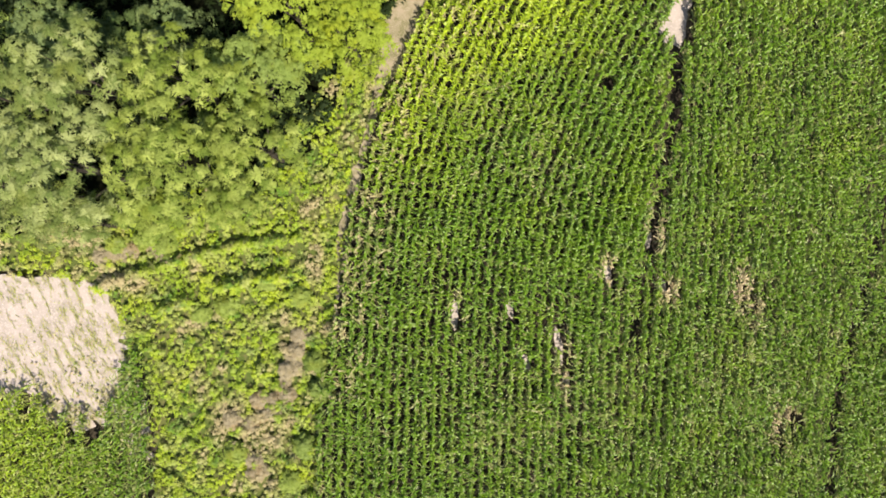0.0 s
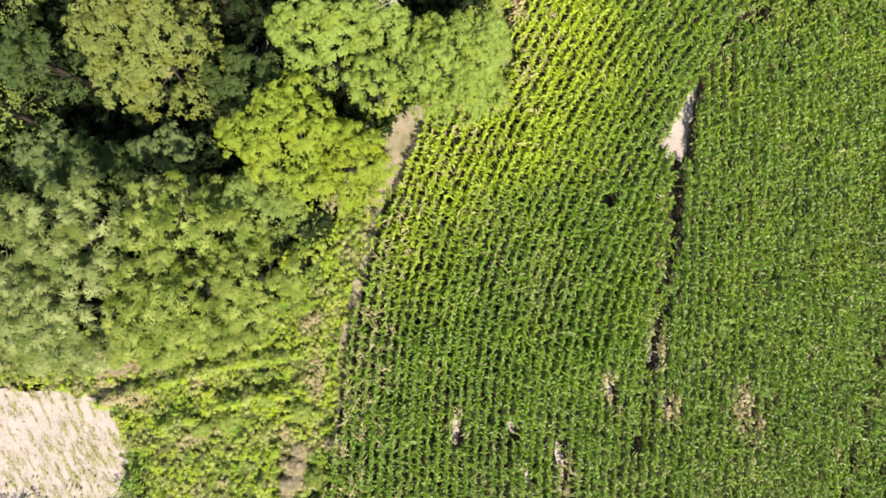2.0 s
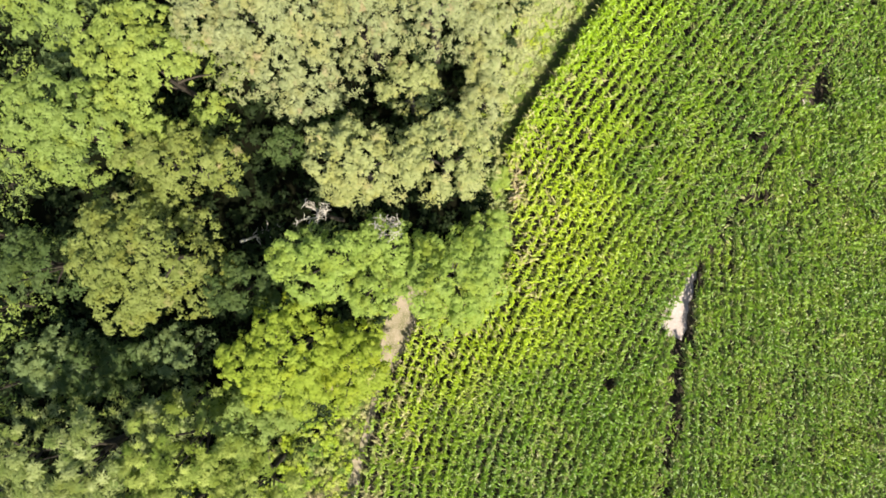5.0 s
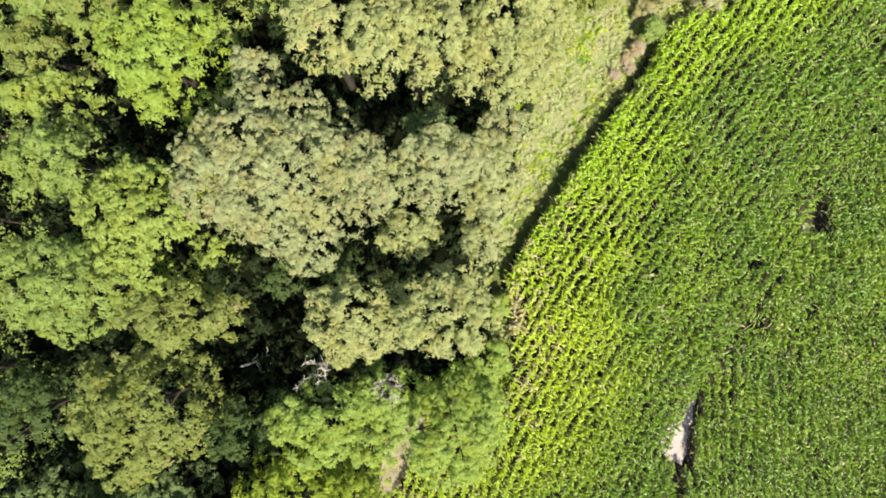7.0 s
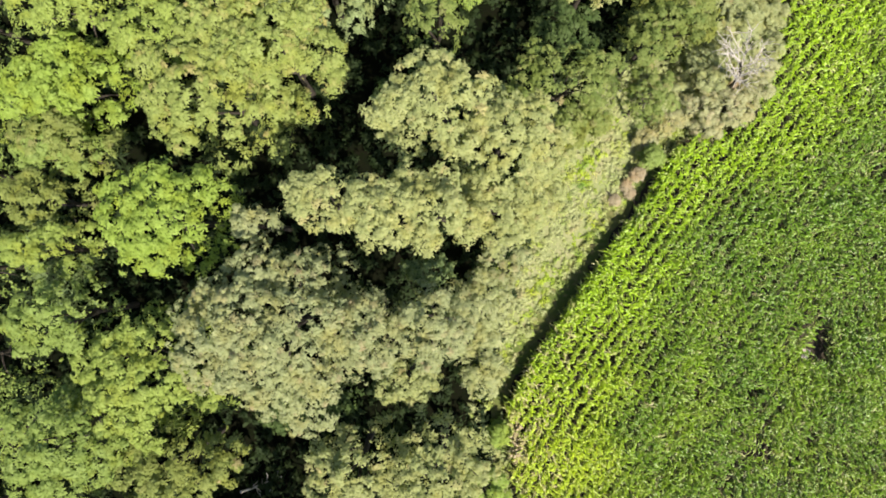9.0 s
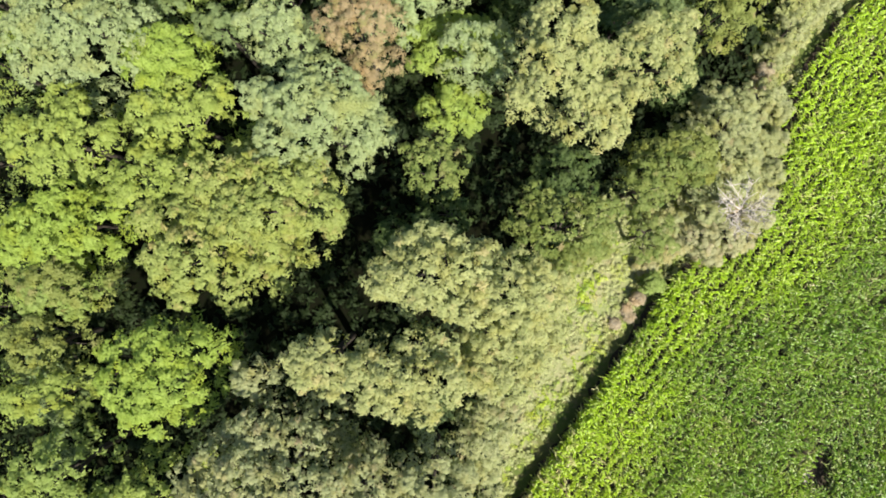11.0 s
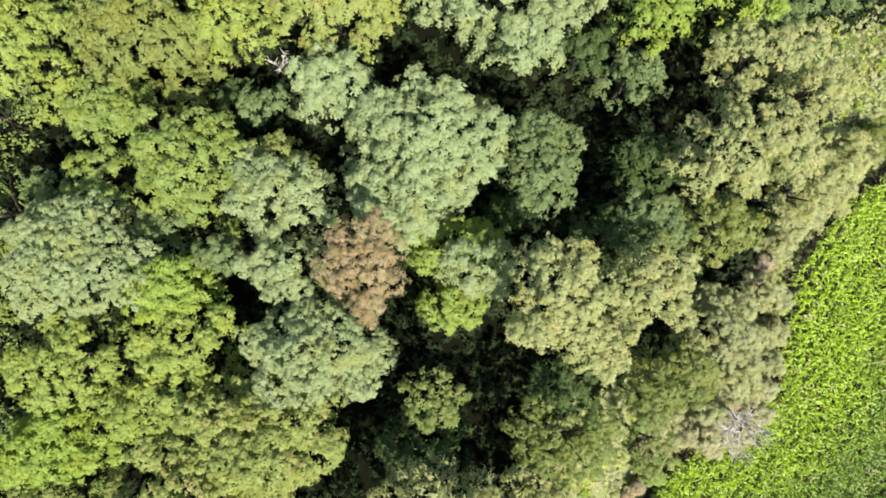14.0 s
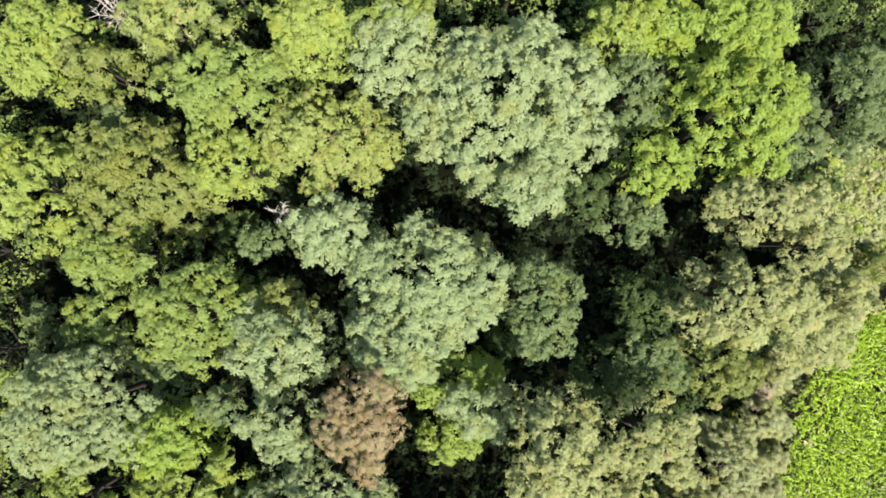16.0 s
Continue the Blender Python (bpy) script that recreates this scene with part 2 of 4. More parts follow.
def maize_mesh(name, rng, at, tall, lush, dry, vivid=0.0):
    """Every plant: a stalk and arching, alternate leaves."""
    n, leaves = len(at), 7
    k = np.arange(leaves)
    base = np.zeros((n, leaves, 3))
    base[..., :2] = at[:, None, :2]
    base[..., 2] = tall[:, None] * (0.38 + 0.58 * (k / (leaves - 1)) ** 0.8) * 0.93
    turn = (at[:, 2] + rng.normal(0, 1, n) * at[:, 3])[:, None] + np.pi * k + rng.normal(0, 0.4, (n, leaves))
    out = np.stack((np.cos(turn), np.sin(turn), np.zeros_like(turn)), -1)
    side = np.stack((-np.sin(turn), np.cos(turn), np.zeros_like(turn)), -1)
    size = np.linspace(0.58, 0.25, leaves)[None, :] * rng.uniform(0.7, 1.42, (n, leaves)) * (tall[:, None] / 2.0)
    bend = rng.uniform(0.6, 1.25, (n, leaves)) * np.linspace(0.6, 1.7, leaves)[None, :]
    roll = np.zeros((n, leaves, 3))
    roll[..., 2] = rng.normal(0, 0.02, (n, leaves))
    v = []
    for far, up, wide in ((0.0, 0.0, 0.036), (0.5, 0.38, 0.05), (1.0, 0.16, 0.014)):
        mid = base + out * (size * far)[..., None]
        mid[..., 2] += size * up * bend
        half = side * wide
        half = half + roll + rng.normal(0, 0.006, half.shape)
        v += [mid - half, mid + half]
    v = np.stack(v, 2)
    b = np.arange(n * leaves)[:, None] * 6
    q = np.concatenate([b + np.array([i, i + 1, i + 3, i + 2]) for i in (0, 2)], 1).reshape(-1, 4)
    lv = v.reshape(-1, 3)
    # stalk and tassel: a narrow blade
    st = []
    for a in (0.6,):
        d = np.array([math.cos(a), math.sin(a), 0]) * 0.014
        foot = np.concatenate((at[:, :2], np.zeros((n, 1))), 1)
        top = foot + np.stack((rng.normal(0, 0.05, n), rng.normal(0, 0.05, n), tall * 1.06), 1)
        st.append(np.stack((foot - d, foot + d, top + d * 0.6, top - d * 0.6), 1))
    sv = np.stack(st, 1).reshape(-1, 3)
    verts = np.concatenate((lv, sv))
    quads = np.concatenate((q, np.arange(len(sv)).reshape(-1, 4) + len(lv)))
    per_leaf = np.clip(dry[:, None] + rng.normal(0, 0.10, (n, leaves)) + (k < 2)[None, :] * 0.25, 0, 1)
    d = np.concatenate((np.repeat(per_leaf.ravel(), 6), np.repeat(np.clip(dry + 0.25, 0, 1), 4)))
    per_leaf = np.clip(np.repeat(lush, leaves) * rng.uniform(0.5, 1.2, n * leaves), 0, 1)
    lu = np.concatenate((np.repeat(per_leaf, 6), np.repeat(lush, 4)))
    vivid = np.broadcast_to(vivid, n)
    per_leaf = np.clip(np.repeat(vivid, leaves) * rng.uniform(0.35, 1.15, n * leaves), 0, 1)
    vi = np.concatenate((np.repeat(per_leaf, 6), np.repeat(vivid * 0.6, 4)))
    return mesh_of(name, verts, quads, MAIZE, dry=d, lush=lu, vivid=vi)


def near_spots(x, y, spots):
    """1 at the middle of the elongated spots (x, y, half length, half width, lean in degrees), 0 outside."""
    out = np.zeros(np.shape(x))
    for sx, sy, a, b, lean in spots:
        c, s = math.cos(radians(lean)), math.sin(radians(lean))
        dx, dy = x - sx, y - sy
        out = np.maximum(out, 1 - np.hypot((dx * s + dy * c) / a, (dx * c - dy * s) / b))
    return out


def near_line(x, y, line):
    out = np.full(np.shape(x), 99.0)
    for (ax, ay), (bx, by) in zip(line, line[1:]):
        u = np.clip(((x - ax) * (bx - ax) + (y - ay) * (by - ay)) / ((bx - ax) ** 2 + (by - ay) ** 2), 0, 1)
        out = np.minimum(out, np.hypot(x - ax - u * (bx - ax), y - ay - u * (by - ay)))
    return out


HOLES = [(24.9, 33.0, 1.0, 0.6, 20), (25.4, 27.9, 1.1, 0.65, 10), (29.6, 29.2, 0.9, 0.65, 0), (20.4, 32.6, 0.7, 0.4, 20), (28.6, 27.6, 0.6, 0.5, 0), (17.0, 3.2, 1.0, 0.45, 10), (16.9, 0.8, 0.9, 0.5, 0), (13.6, -1.9, 1.5, 0.45, -14),
         (18.1, -3.0, 1.1, 0.35, -20), (1.1, -5.4, 1.5, 0.35, 0), (5.6, -5.0, 1.0, 0.3, -15), (9.6, -8.0, 1.9, 0.40, -8), (10.2, -11.0, 1.4, 0.3, 0), (7.0, -9.5, 1.2, 0.3, -20),
         (28.6, -14.0, 1.0, 0.6, 20), (18.4, 13.4, 1.1, 0.3, 0), (19.0, 9.0, 1.5, 0.25, 0)]
FAINT_SPOTS = [(-5.6, 0.0, 9.0, 3.0, 8), (13.0, -12.5, 7.0, 5.0, 0), (4.0, -14.0, 8.0, 6.0, 0), (24.0, -9.0, 7.0, 6.0, 0), (8.0, 7.0, 6.0, 4.0, -25), (3.5, 11.5, 6.5, 3.5, -25)]
DRY_SPOTS = [(24.2, -3.6, 3.4, 1.6, -15), (17.0, 2.0, 3.0, 1.1, 0), (13.4, -1.8, 2.6, 1.1, -14), (9.8, -9.5, 3.6, 1.0, 0),
             (18.3, -3.4, 2.0, 0.9, 0),  (1.2, -5.2, 2.2, 0.8, 0), (27.5, -14.0, 2.5, 1.4, 30), (5.9, 29.2, 3.0, 0.9, 0)]
SEAM = [(14.2, -26), (14.4, -11.8), (16.6, 0.0), (18.4, 10.6), (18.9, 16.1), (20.6, 23.0), (24.4, 28.0), (29.6, 36.6), (33.0, 42.0), (46.0, 58.0)]
TRACK = [(30.4, -22), (32.0, -10), (33.4, -5.0), (36.0, 4.5), (37.5, 12)]


def edge_row(rng, line, offsets, gap):
    """Rows of plants that follow a line, set in from it to its right."""
    out = []
    for off in offsets:
        for (ax, ay), (bx, by) in zip(line, line[1:]):
            d = math.hypot(bx - ax, by - ay)
            u = np.arange(0, 1, gap / d)
            a = math.atan2(by - ay, bx - ax)
            x = ax + (bx - ax) * u + math.sin(a) * off + rng.normal(0, 0.06, len(u))
            y = ay + (by - ay) * u - math.cos(a) * off + rng.normal(0, 0.06, len(u))
            out.append(np.stack((x, y, np.full(len(u), a), np.full(len(u), 1.2)), 1))
    return np.concatenate(out)


def maize_field():
    rng = np.random.default_rng(7)
    left = row_curve(-11.2, -27, ((-26, 91), (-10, 88), (0, 85), (8, 77), (18, 67), (30, 60), (45, 54), (60, 54), (80, 58)), 130)
    right = row_curve(14.0, -27, ((-26, 86), (0, 86), (15, 89), (40, 89)), 90)
    a, b = row_places(rng, left, -20, 90, loose=0.85), row_places(rng, right, -14, 46, loose=0.55)
    seam_x = lambda y: np.interp(y, [p[1] for p in SEAM], [p[0] for p in SEAM])
    headland = edge_row(rng, FIELD[14:22], (0.25, 0.75), 0.13)
    at = np.concatenate((headland, a[a[:, 0] < seam_x(a[:, 1]) - 0.1], b[b[:, 0] > seam_x(b[:, 1]) + 0.1]))
    x, y = at[:, 0], at[:, 1]
    keep = inside(FIELD, x + waves(x, y, 2, 4) * 0.15, y) & (y > -25)
    keep &= ~inside(GLADE_A, x, y) & ~inside(GLADE_B, x, y)
    keep &= ~((near_spots(x, y, HOLES) > 0.1) & (rng.random(len(x)) < 0.85))
    keep &= ~((near_line(x, y, TRACK) < 0.32) & (rng.random(len(x)) < 0.8))
    keep &= ~((near_line(x, y, SEAM) < 0.5) & (y > -3) & (y < 17) & (rng.random(len(x)) < np.where(y > 7, 0.9, 0.6)))
    keep &= ~((near_line(x, y, [(11.5, 11.5), (14.5, 14.8), (17.4, 17.6)]) < 0.3) & (rng.random(len(x)) < 0.6))
    keep &= rng.random(len(x)) > 0.03
    at = at[keep]
    x, y = at[:, 0], at[:, 1]
    edge = near_line(x, y, FIELD[:31])
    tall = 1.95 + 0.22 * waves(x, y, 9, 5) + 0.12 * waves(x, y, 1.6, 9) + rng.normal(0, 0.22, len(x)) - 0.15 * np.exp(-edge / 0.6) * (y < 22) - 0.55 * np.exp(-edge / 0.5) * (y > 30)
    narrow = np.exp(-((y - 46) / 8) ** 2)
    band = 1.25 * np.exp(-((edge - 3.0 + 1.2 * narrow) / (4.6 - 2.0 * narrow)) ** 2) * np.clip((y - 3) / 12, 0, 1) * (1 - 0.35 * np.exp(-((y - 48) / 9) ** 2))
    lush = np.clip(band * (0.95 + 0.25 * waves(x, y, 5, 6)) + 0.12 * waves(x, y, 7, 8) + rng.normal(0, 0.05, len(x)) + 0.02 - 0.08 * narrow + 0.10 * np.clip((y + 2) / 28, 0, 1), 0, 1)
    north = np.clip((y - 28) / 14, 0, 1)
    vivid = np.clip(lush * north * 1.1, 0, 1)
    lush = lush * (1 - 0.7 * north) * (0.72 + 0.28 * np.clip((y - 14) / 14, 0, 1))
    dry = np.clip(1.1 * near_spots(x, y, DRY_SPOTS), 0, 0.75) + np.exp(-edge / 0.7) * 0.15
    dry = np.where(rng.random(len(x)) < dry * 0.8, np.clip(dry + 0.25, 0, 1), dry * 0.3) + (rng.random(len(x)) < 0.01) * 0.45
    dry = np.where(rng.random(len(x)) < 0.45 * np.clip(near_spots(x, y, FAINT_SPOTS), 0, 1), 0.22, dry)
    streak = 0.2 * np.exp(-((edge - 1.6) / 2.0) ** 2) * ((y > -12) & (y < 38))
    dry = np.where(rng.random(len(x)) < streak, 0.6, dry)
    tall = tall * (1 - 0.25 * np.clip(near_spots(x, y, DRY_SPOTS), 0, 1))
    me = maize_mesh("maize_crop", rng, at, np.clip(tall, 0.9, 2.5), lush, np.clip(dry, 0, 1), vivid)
    tagged(new("maize_crop", me), "green maize plants in close drilled rows on shade-darkened soil", "crop", kind="stuff")


def lower_maize():
    rng = np.random.default_rng(8)
    c = row_curve(-44, -28, ((-30, 84), (0, 84)), 30)
    at = row_places(rng, c, -4, 32)
    x, y = at[:, 0], at[:, 1]
    at = at[inside(LOWER_FIELD, x + waves(x, y, 2, 4) * 0.3, y + np.clip(2.2 * waves(x + y * 0.12, 0 * y, 1.5, 19), -1, 3) * (x > -34))]
    sparse = row_places(rng, c, -8, 64, spacing=0.38, gap=0.3)
    x, y = sparse[:, 0], sparse[:, 1]
    sparse = sparse[inside(BARE, x, y) & (rng.random(len(x)) < np.clip((-5.5 - y) / 15, 0.02, 1) * np.clip(0.45 + 0.6 * waves(x, y * 0.5, 2.5, 17), 0.05, 1)) & ~inside(LOWER_FIELD, x, y)]
    tall = np.concatenate((1.8 + rng.normal(0, 0.15, len(at)), rng.uniform(0.12, 0.35, len(sparse)) + 0.5 * np.clip((-8 - sparse[:, 1]) / 6, 0, 1)))
    at = np.concatenate((at, sparse))
    lush = np.clip(0.42 - (at[:, 0] + 33) * 0.05 + rng.normal(0, 0.08, len(at)), 0, 0.8)
    me = maize_mesh("lower_maize", rng, at, tall, lush, np.clip(rng.normal(0.02, 0.12, len(at)) + (tall < 1.2) * rng.uniform(0, 0.9, len(at)), 0, 0.85))
    tagged(new("lower_maize", me), "green maize plants thinning out onto bare sandy soil", "crop", kind="stuff")


maize_field()
lower_maize()


# ---- trees ----
def kind_of(words, base, pale, length=0.2, width=0.13, tuft=0.36, share=0.42, flat=0.5, cover=1.0, fleck=0.0, gloss=0.12, accent=(0.33, 0.27, 0.14), mottle=0.19):
    mat = leaf_material("leaf_" + words.split()[0].replace("-", "_"), base, pale, share, gloss=gloss, accent=accent)
    return dict(words=words, mat=mat, length=length, width=width, tuft=tuft, flat=flat, cover=cover, fleck=fleck, mottle=mottle)


OLIVE = kind_of("olive-green broadleaf tree with a rounded crown", (0.175, 0.215, 0.055), (0.265, 0.30, 0.098), fleck=0.06)
MID = kind_of("mid-green broadleaf tree with a clumped crown", (0.186, 0.255, 0.059), (0.274, 0.348, 0.112))
SPRING = kind_of("yellow-green broadleaf tree with a domed crown", (0.230, 0.300, 0.065), (0.319, 0.386, 0.112))
# dark green with the dimness below taller crowns put into the leaf colour
DEEP_SHADE = kind_of("dark-green understorey tree in the shade of taller crowns", (0.060, 0.100, 0.030), (0.11, 0.15, 0.055), 0.24, 0.15, cover=0.8)
CREAM = kind_of("cream-tinged pale green tree with a feathery crown", (0.258, 0.290, 0.142), (0.350, 0.372, 0.196), 0.17, 0.10, 0.28, fleck=0.15, accent=(0.36, 0.29, 0.17))
STRAW = kind_of("straw-green tree with a pale flowering crown", (0.272, 0.308, 0.125), (0.388, 0.406, 0.186), 0.18, 0.11, 0.32, flat=0.6, fleck=0.12, accent=(0.45, 0.39, 0.19))
FRESH = kind_of("fresh green low tree with loose foliage", (0.222, 0.312, 0.062), (0.315, 0.40, 0.115), 0.19, 0.11, 0.33)
LEMON = kind_of("lemon-green tree leaning over the field edge", (0.235, 0.31, 0.035), (0.32, 0.39, 0.07), 0.18, 0.11, 0.34)
# both willows: dark base and wide mottle stand in for shaded gaps between sprays
SILVER = kind_of("silvery green willow with soft narrow leaves", (0.125, 0.17, 0.045), (0.33, 0.37, 0.155), 0.24, 0.07, 0.44, share=0.3, flat=0.6, cover=0.7, mottle=0.42)
WITHY = kind_of("yellowish olive willow with soft narrow leaves", (0.125, 0.18, 0.03), (0.335, 0.39, 0.105), 0.24, 0.07, 0.44, share=0.3, flat=0.6, cover=0.7, mottle=0.42)
LIME = kind_of("lime-green tree with bright tufted foliage", (0.215, 0.302, 0.048), (0.305, 0.398, 0.10), 0.2, 0.13, 0.42, flat=0.6, cover=0.9)
HONEY = kind_of("honey-green broadleaf tree with a broad crown", (0.226, 0.282, 0.074), (0.322, 0.368, 0.126), fleck=0.16, accent=(0.36, 0.30, 0.13))
# grey-green of its own, with some shade from neighbours mixed into the colour
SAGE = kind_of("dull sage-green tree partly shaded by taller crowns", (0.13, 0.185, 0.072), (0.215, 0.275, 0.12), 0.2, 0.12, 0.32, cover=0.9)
BLUE = kind_of("blue-green tree with dense greyish leaves", (0.235, 0.298, 0.135), (0.33, 0.39, 0.20), 0.16, 0.10, 0.3, cover=1.15)
RUSSET = kind_of("russet dying tree with withered brown leaves", (0.27, 0.21, 0.115), (0.43, 0.355, 0.21), 0.2, 0.06, 0.3, cover=0.85, fleck=0.25, accent=(0.2, 0.22, 0.07))
DRY = kind_of("withered bush with beige dead leaves", (0.34, 0.285, 0.20), (0.48, 0.42, 0.32), 0.2, 0.04, 0.28, cover=0.8)
WILLOW = kind_of("pale olive bush with dry seeding tips", (0.284, 0.320, 0.147), (0.410, 0.425, 0.236), 0.2, 0.07, 0.3, fleck=0.1)
BEIGE = kind_of("pale beige-green bush with dry flowering tips", (0.315, 0.325, 0.175), (0.44, 0.435, 0.265), 0.2, 0.06, 0.27, flat=0.6, fleck=0.2, accent=(0.44, 0.37, 0.25))
MOSS = kind_of("moss-green tree with sparse tufted foliage", (0.129, 0.183, 0.049), (0.269, 0.305, 0.097), 0.19, 0.12, 0.28, cover=0.66, fleck=0.08)
FLORET = kind_of("grey-green tree with flat leafy sprays", (0.239, 0.307, 0.143), (0.339, 0.408, 0.212), 0.17, 0.11, 0.4, flat=0.72, cover=0.95)
MINT = kind_of("mint-green tall tree with bunched leafy sprays", (0.243, 0.308, 0.140), (0.346, 0.410, 0.216), 0.18, 0.12, 0.42, flat=0.65)


def rosettes(rng, spots, face, size, each, length, width, droop=0.42, noisy=0.22):
    """Round tufts of leaves at the spots, each leaf pointing outwards; returns the mesh and the tuft of every leaf."""
    axis = unit(np.cross(face, rng.normal(size=face.shape)))
    across = np.cross(face, axis)
    who = np.repeat(np.arange(len(spots)), each)
    total = len(who)
    rho, turn = np.sqrt(rng.random((total, 1))), rng.uniform(0, 6.283, (total, 1))
    # five or six fingers to each rosette
    rho = rho * (0.84 + 0.26 * np.sin(turn * (5 + who[:, None] % 2) + who[:, None]))
    ray = axis[who] * np.cos(turn) + across[who] * np.sin(turn)
    at = spots[who] + (ray * rho - face[who] * (droop * rho ** 2 + 0.25 * rng.random((total, 1)) ** 2)) * size[who][:, None]
    normal = face[who] + ray * rho * 0.55 + rng.normal(0, noisy, at.shape)
    v, q = leaf_tris(rng, at, normal, length, width, ray + rng.normal(0, 0.35, at.shape))
    return v, q, who


PLACES = []


def tree(kind, x, y, rx, ry, h, name="tree", category="tree", label="", many=1.0, group="trees of the wood"):
    rng = np.random.default_rng(int(abs(x) * 131 + abs(y) * 977 + h * 7))
    wide = 1.06
    rx, ry = rx * wide, ry * wide
    r = math.sqrt(rx * ry)
    PLACES.append((x, y, r))
    top = tagged(new(name), label or kind["words"], category, group)
    top.location = (x, y, 0.05)
    # lobes of the crown
    n = int(8 + r * 2.3)
    i = np.arange(n)
    rad = np.sqrt((i + 0.4) / n) * 0.74
    ang = i * 2.39996 + rng.uniform(0, 6.28) + rng.normal(0, 0.25, n)
    big = r * rng.uniform(0.20, 0.36, n)
    rad = rad * (1 + 0.17 * np.sin(3 * ang + rng.uniform(0, 6.28)) + 0.11 * np.sin(5 * ang + rng.uniform(0, 6.28)))
    crest = h - (rad ** 2) * r * 0.68 - rng.uniform(0, 0.13, n) * r
    mid = np.stack((rx * rad * np.cos(ang), ry * rad * np.sin(ang), crest - big * 0.85), 1)
    skirt = rng.uniform(0, 6.28) + np.arange(7) * 0.9
    low = np.stack((rx * 0.72 * np.cos(skirt), ry * 0.72 * np.sin(skirt), np.maximum(h - r * rng.uniform(1.5, 2.0, 7), h * 0.35)), 1)
    mid, big, n = np.concatenate((mid, low)), np.concatenate((big, r * rng.uniform(0.28, 0.36, 7))), n + 7
    # rosettes of leaves over each lobe, turned up and outwards
    c = kind["tuft"]
    spots, ways = [], []
    for k in range(n):
        m = max(8, int(3.3 * kind["cover"] * big[k] ** 2 / c ** 2))
        d = unit(rng.normal(size=(m, 3)) + np.array([0, 0, 0.5]))
        d = d[d[:, 2] > -0.25]
        out = rng.uniform(0.78, 1.1, (len(d), 1)) + 0.22 * (rng.random((len(d), 1)) < 0.1)
        spots.append(mid[k] + d * big[k] * out * np.array([1, 1, 0.85]))
        ways.append(d)
    spots, ways = np.concatenate(spots), np.concatenate(ways)
    deep = np.linalg.norm((spots[:, None] - mid[None]) / big[None, :, None], axis=2).min(1) < 0.72
    spots, ways = spots[~deep], ways[~deep]
    face = unit(ways * (1 - kind["flat"]) + np.array([0, 0, kind["flat"] + 0.1]) + rng.normal(0, 0.16, ways.shape))
    size = c * rng.uniform(0.6, 1.35, len(spots))
    tint = np.clip(rng.normal(0.42, kind["mottle"], len(spots)), 0, 1)
    fleck = np.clip(rng.normal(kind["fleck"] * 0.8, 0.3, len(spots)) * (rng.random(len(spots)) < kind["fleck"] * 1.6), 0, 0.9)
    seen = np.where(spots[:, 2] > h - 1.4 * r, 1.0, 0.5) * np.where(ways[:, 2] > 0.1, 1.0, 0.6)
    each = np.maximum(5, many * seen * 3.15 * size ** 2 / (kind["length"] * kind["width"] * 0.5)).astype(int)
    v, q, who = rosettes(rng, spots, face, size, each, kind["length"], kind["width"])
    crown = mesh_of("crown", v, q, kind["mat"], tuft=np.repeat(tint[who], 3), accent=np.repeat(fleck[who], 3))
    part("crown", crown, top)
    # trunk and limbs
    bend = rng.normal(0, 0.35, 2)
    u = np.linspace(0, 1, 7)
    high = max(0.5 * h, h - r * 1.5)
    line = np.stack((bend[0] * u ** 2, bend[1] * u ** 2, high * u), 1)
    stout = 0.05 + h * 0.014
    part("trunk", mesh_of("trunk", *tube(line, stout * (1.25 - 0.65 * u)), BARK), top)
    for k in rng.permutation(n)[:5]:
        start = line[rng.integers(3, 6)]
        u5 = np.linspace(0, 1, 5)[:, None]
        path = start + (mid[k] - start) * u5 + np.array([0, 0, 0.12 * r]) * np.sin(u5 * np.pi)
        part("limb", mesh_of("limb", *tube(path, stout * (0.5 - 0.4 * u5[:, 0]), 6), BARK), top)
    return top


tree(SAGE, -28.1, 15.7, 2.9, 2.5, 8.3)
tree(SILVER, -22.6, 10.8, 3.7, 3.6, 15.3)
tree(SILVER, -28.4, 9.6, 3.6, 3.6, 13.5)
tree(WITHY, -16.9, 11.0, 4.0, 3.2, 13.6)
tree(SILVER, -23.8, 5.2, 4.0, 3.8, 15.0)
tree(SILVER, -29.6, 4.2, 3.6, 3.4, 12.4)
tree(WITHY, -17.6, 5.8, 4.1, 3.9, 14.2)
tree(WITHY, -13.0, 7.2, 3.1, 3.4, 10.6)
tree(WITHY, -20.6, 2.6, 2.6, 2.0, 8.6)
tree(SILVER, -26.6, 1.9, 2.8, 2.0, 8.2)
tree(WITHY, -15.4, 3.4, 2.2, 1.9, 7.4)
tree(MID, -13.4, 12.2, 3.3, 2.6, 10.3)
tree(SPRING, -8.5, 93.8, 3.1, 2.8, 12.3)
tree(LIME, -28.1, 94.5, 2.6, 2.6, 9.3)
tree(LIME, 19.8, 93.8, 3.8, 2.2, 12.3)
tree(SPRING, 11.7, 94.1, 2.8, 1.8, 12.3)
tree(SILVER, -18.9, 95.3, 3.3, 2.3, 10.3)
tree(MID, -3.0, 94.7, 3.1, 2.2, 11.3)
tree(DEEP_SHADE, -23.0, 16.0, 2.4, 1.6, 7)
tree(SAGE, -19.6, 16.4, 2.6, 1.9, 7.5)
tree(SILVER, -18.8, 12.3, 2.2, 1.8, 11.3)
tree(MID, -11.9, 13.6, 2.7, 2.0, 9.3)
tree(DEEP_SHADE, -27.0, 14.9, 4.3, 2.3, 8)
